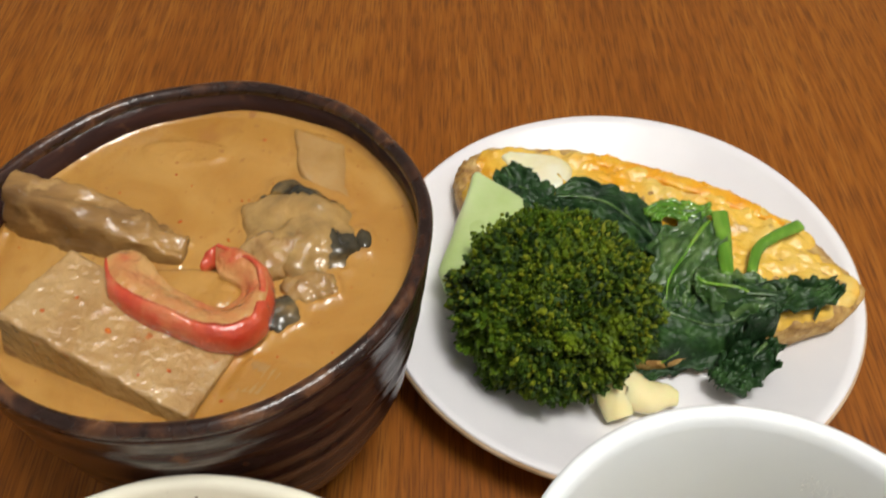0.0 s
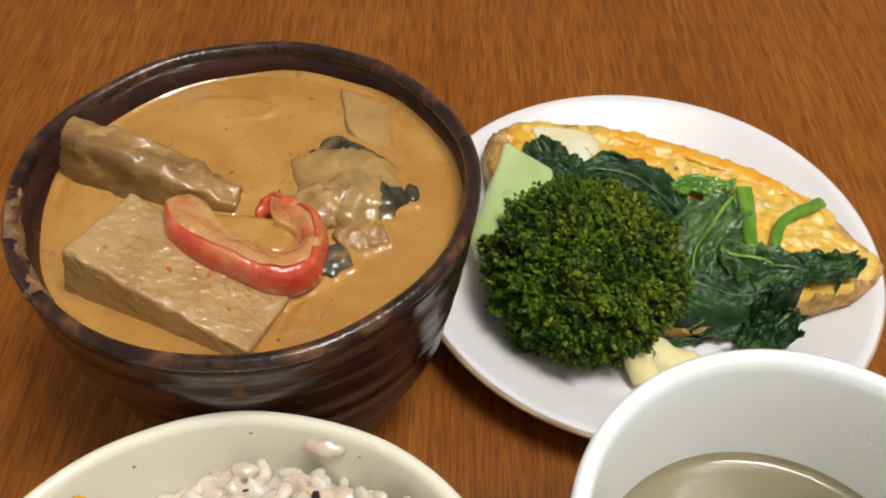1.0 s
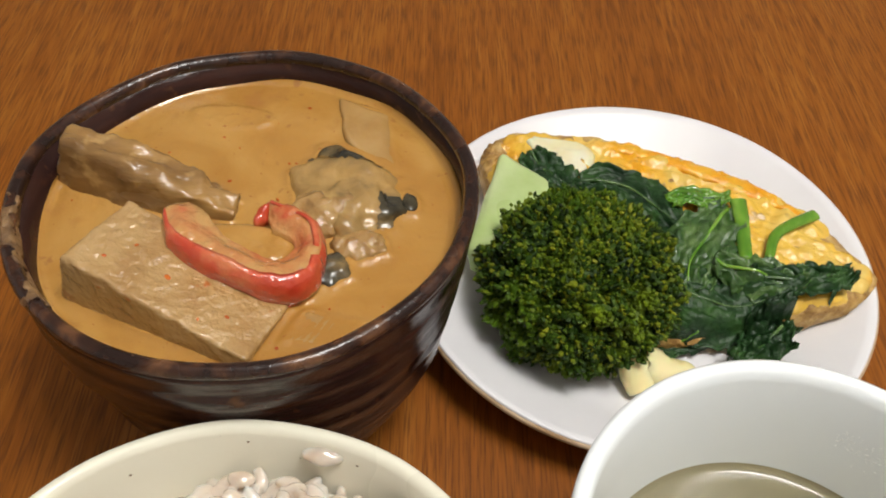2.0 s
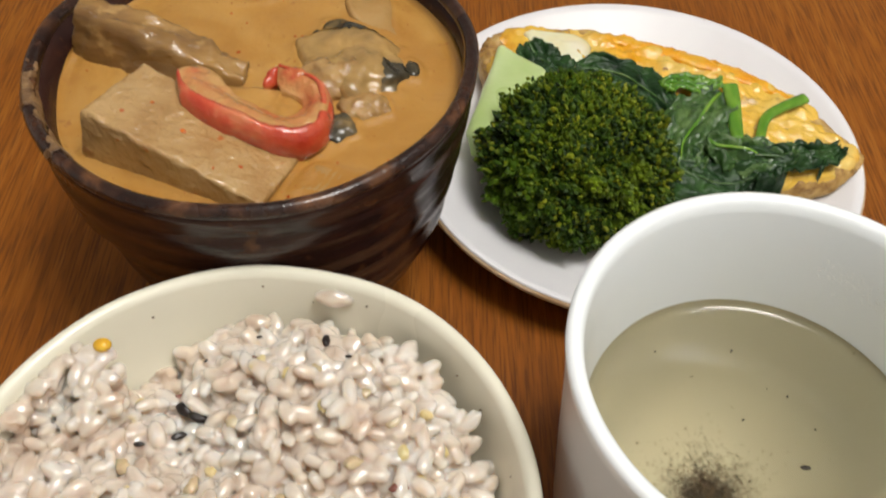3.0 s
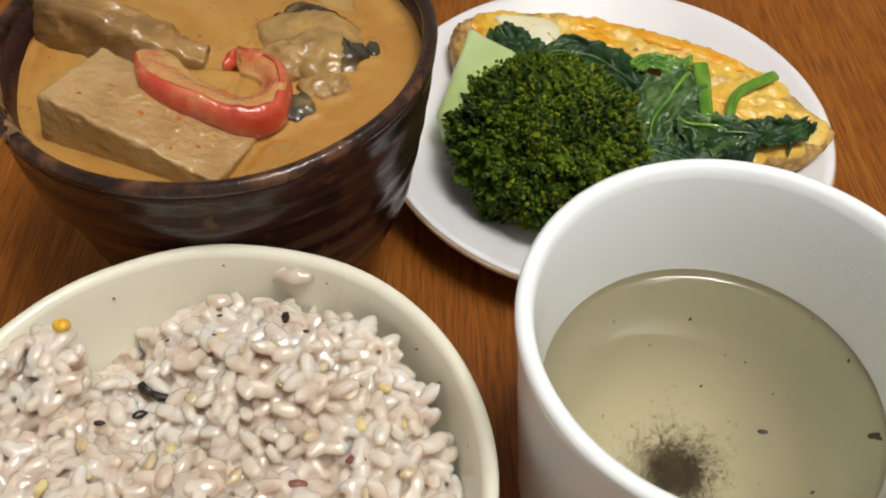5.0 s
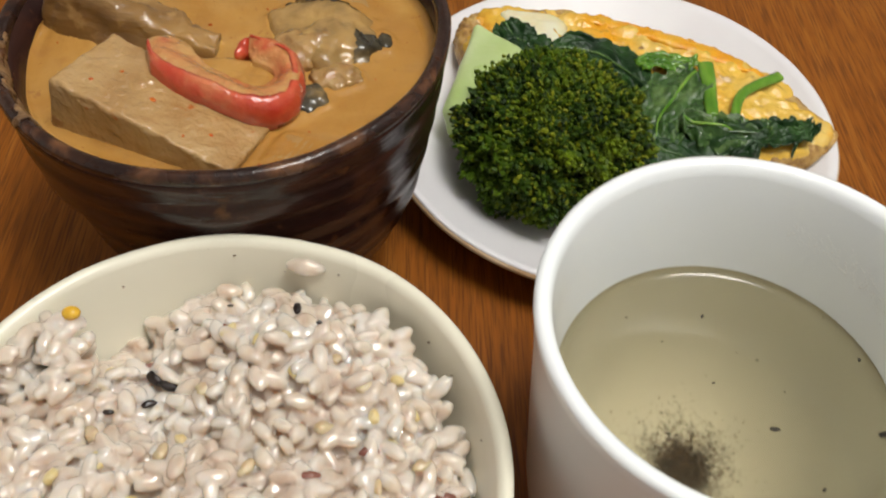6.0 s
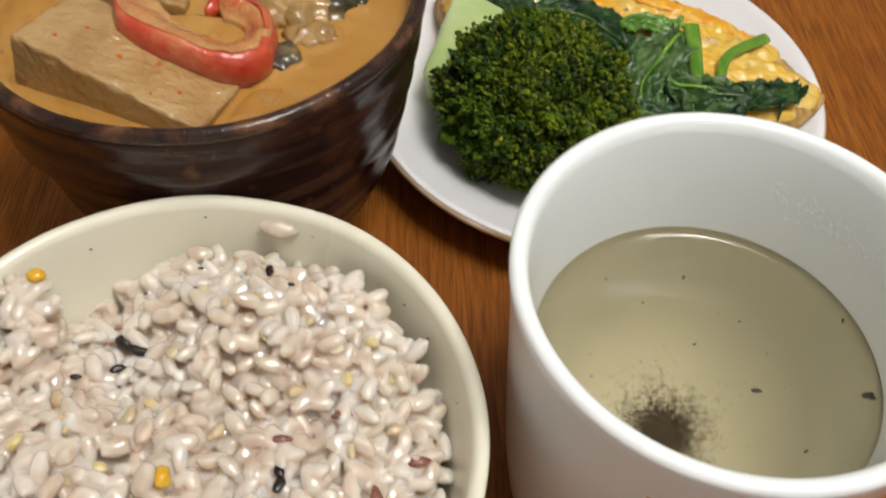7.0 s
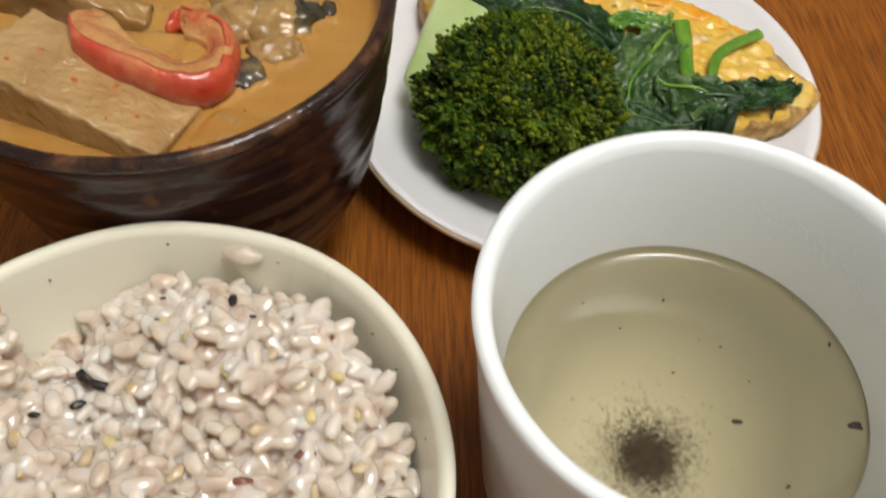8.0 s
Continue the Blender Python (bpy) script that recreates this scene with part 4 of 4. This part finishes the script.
thing("corn_kernel", blob((0, 0, 0), (0.0020, 0.0017, 0.0014), 3, 0.1, 300), CORN, "bright yellow corn kernel stuck to rice", "corn", "corn in the rice", at=pose(-0.0890, 0.0735, 0.0672))
for x, y, z, rz in ((-0.0400, 0.0893, 0.0635, -8),):
    thing("rice_grain", blob((0, 0, 0), (0.0046, 0.0021, 0.0018), 4, 0.14, 260, 0, 4), RICE, "single white rice grain stuck to the bowl", "rice grain", "grains stuck to the bowl", at=pose(x, y, z, 40, 0, rz))

for ang, z in SPECKS:
    r = bowl_radius(z) - 0.0001
    a = math.radians(ang)
    thing("bran_speck", blob((0, 0, 0), (0.00038, 0.00022, 0.0002), 2, 0.3, 900, 0, ang), BRAN, "tiny brown bran speck stuck to the cream bowl", "speck", "specks on the rice bowl",
          at=pose(RX + r * math.cos(a), RY + r * math.sin(a), z))

# ---- mug of tea ----
MX, MY = 0.0500, 0.0537
TEA_Z = 0.0625
mug_outer = [(0.0, 0.003), (0.028, 0.003), (0.029, 0.0), (0.0315, 0.0), (0.0335, 0.003), (0.0360, 0.012), (0.0382, 0.030), (0.0398, 0.055), (0.0410, 0.078), (0.0420, 0.0890), (0.0425, 0.0922)]
mug_inner = [(0.0423, 0.0932), (0.0414, 0.0938), (0.0402, 0.0937), (0.0392, 0.0928), (0.0386, 0.0905), (0.0373, 0.080), (0.0353, 0.062), (0.0335, 0.042), (0.0312, 0.028), (0.0276, 0.0185), (0.0225, 0.0115), (0.0160, 0.0075), (0.0085, 0.0058), (0.0, 0.0055)]
mug = thing("mug", label="white porcelain mug with coloured print holding pale tea", category="mug", at=pose(MX, MY, 0))
part("body", lathe(mug_outer + mug_inner, 128), MUG_WHITE, mug)


def mug_print(name, a0, a1, z0, z1, material, label):
    bm = bmesh.new()
    rows = []
    for i in range(13):
        a = math.radians(a0 + (a1 - a0) * i / 12)
        row = []
        for z in np.linspace(z0, z1, 7):
            r = float(np.interp(z, [p[1] for p in mug_outer[4:]], [p[0] for p in mug_outer[4:]])) + 0.00012
            row.append(bm.verts.new((r * math.cos(a), r * math.sin(a), z)))
        rows.append(row)
    for a, b in zip(rows, rows[1:]):
        for j in range(6):
            bm.faces.new((a[j], b[j], b[j + 1], a[j + 1]))
    part(name, bm, material, mug, label)


mug_print("print", -120, -106, 0.050, 0.0785, MUG_YELLOW, "yellow printed block")
mug_print("print", -86, -78, 0.050, 0.0770, MUG_PURPLE, "purple printed block")

tea_prof = [(0.0, TEA_Z)] + [(0.0337 * i / 20, TEA_Z) for i in range(1, 21)] + [(0.0344, TEA_Z + 0.00015), (0.0350, TEA_Z + 0.0006), (0.03552, TEA_Z + 0.0016)]
tea = thing("tea", lathe(tea_prof, 128), TEA, "pale greenish yellow tea in the white mug", "tea", at=pose(MX, MY, 0))
if sum(f.normal.z for f in tea.data.polygons) < 0:
    tea.data.flip_normals()
tea.visible_shadow = False


def sediment():
    """Fine dust lying thick in the middle and thinning out to single grains."""
    rng = random.Random(3)
    for name, material, count, spread, label in (("tea_sediment", TEA_DUST, 9500, 0.0052, "dark tea sediment settled on the mug bottom"), ("tea_silt", TEA_SILT, 2600, 0.0075, "brown tea silt round the dark sediment")):
        places = []
        for i in range(count):
            r, a = abs(rng.gauss(0, spread)), rng.uniform(0, 6.28)
            r *= 1 + 0.35 * noise.noise(Vector((math.cos(a) * 1.7, math.sin(a) * 1.7, 3.0)))
            x, y = 0.001 + r * math.cos(a), 0.005 + r * math.sin(a)
            s = rng.uniform(0.00010, 0.00021) * (1.6 if rng.random() < 0.04 else 1)
            floor_z = float(np.interp(math.hypot(x, y), [p[0] for p in mug_inner[::-1]], [p[1] for p in mug_inner[::-1]]))
            places.append(((MX + x, MY + y, floor_z + s * 0.4 + rng.uniform(0, 0.0008) * max(0, 1 - r / 0.008)), Matrix.Diagonal((s, s * rng.uniform(0.6, 1.6), s * 0.6))))
        swarm(name, places, 1, material, label=label, category="sediment", kind="stuff")


sediment()
for x, y, s, turn in ((0.0822, 0.0459, 1.6, 0.2), (0.0828, 0.0454, 1.3, -0.5), (0.0597, 0.0472, 1.15, -0.1), (0.0502, 0.0758, 0.6, 0.9), (0.0825, 0.0640, 0.7, 1.1), (0.0492, 0.0583, 0.5, 0.4), (0.0662, 0.0337, 0.7, 0.6),
                      (0.0400, 0.0690, 0.4, 0.2), (0.0780, 0.0755, 0.4, 0.5), (0.0640, 0.0560, 0.35, 0.2), (0.0600, 0.0640, 0.35, 0.4), (0.0560, 0.0660, 0.3, 0.9), (0.0330, 0.0755, 0.4, 0.3)):
    thing("tea_leaf_bit", blob((0, 0, 0), (0.0009 * s, 0.0004 * s, 0.00025 * s), 2, 0.3, 900, 0, x * 900), TEA_LEAF, "tiny dark tea leaf bit floating", "tea leaf", "bits floating in the tea",
          at=pose(x, y, TEA_Z + 0.0001, 0, 0, math.degrees(turn)))


def droplets():
    rng = random.Random(8)
    places = []
    for i in range(420):
        turn = rng.random()
        a, z = math.radians(62 - 58 * turn), 0.0795 - 0.004 * turn + rng.gauss(0, 0.0018)
        r = float(np.interp(z, [0.062, 0.080, 0.0905], [0.0353, 0.0373, 0.0386]))
        s = rng.uniform(0.00007, 0.00019)
        places.append(((MX + r * math.cos(a), MY + r * math.sin(a), z), Matrix.Diagonal((s, s, s * rng.uniform(0.8, 1.5)))))
    swarm("condensation", places, 1, DROPLET, label="tiny condensation drops inside the white mug", category="droplets", kind="stuff")


droplets()
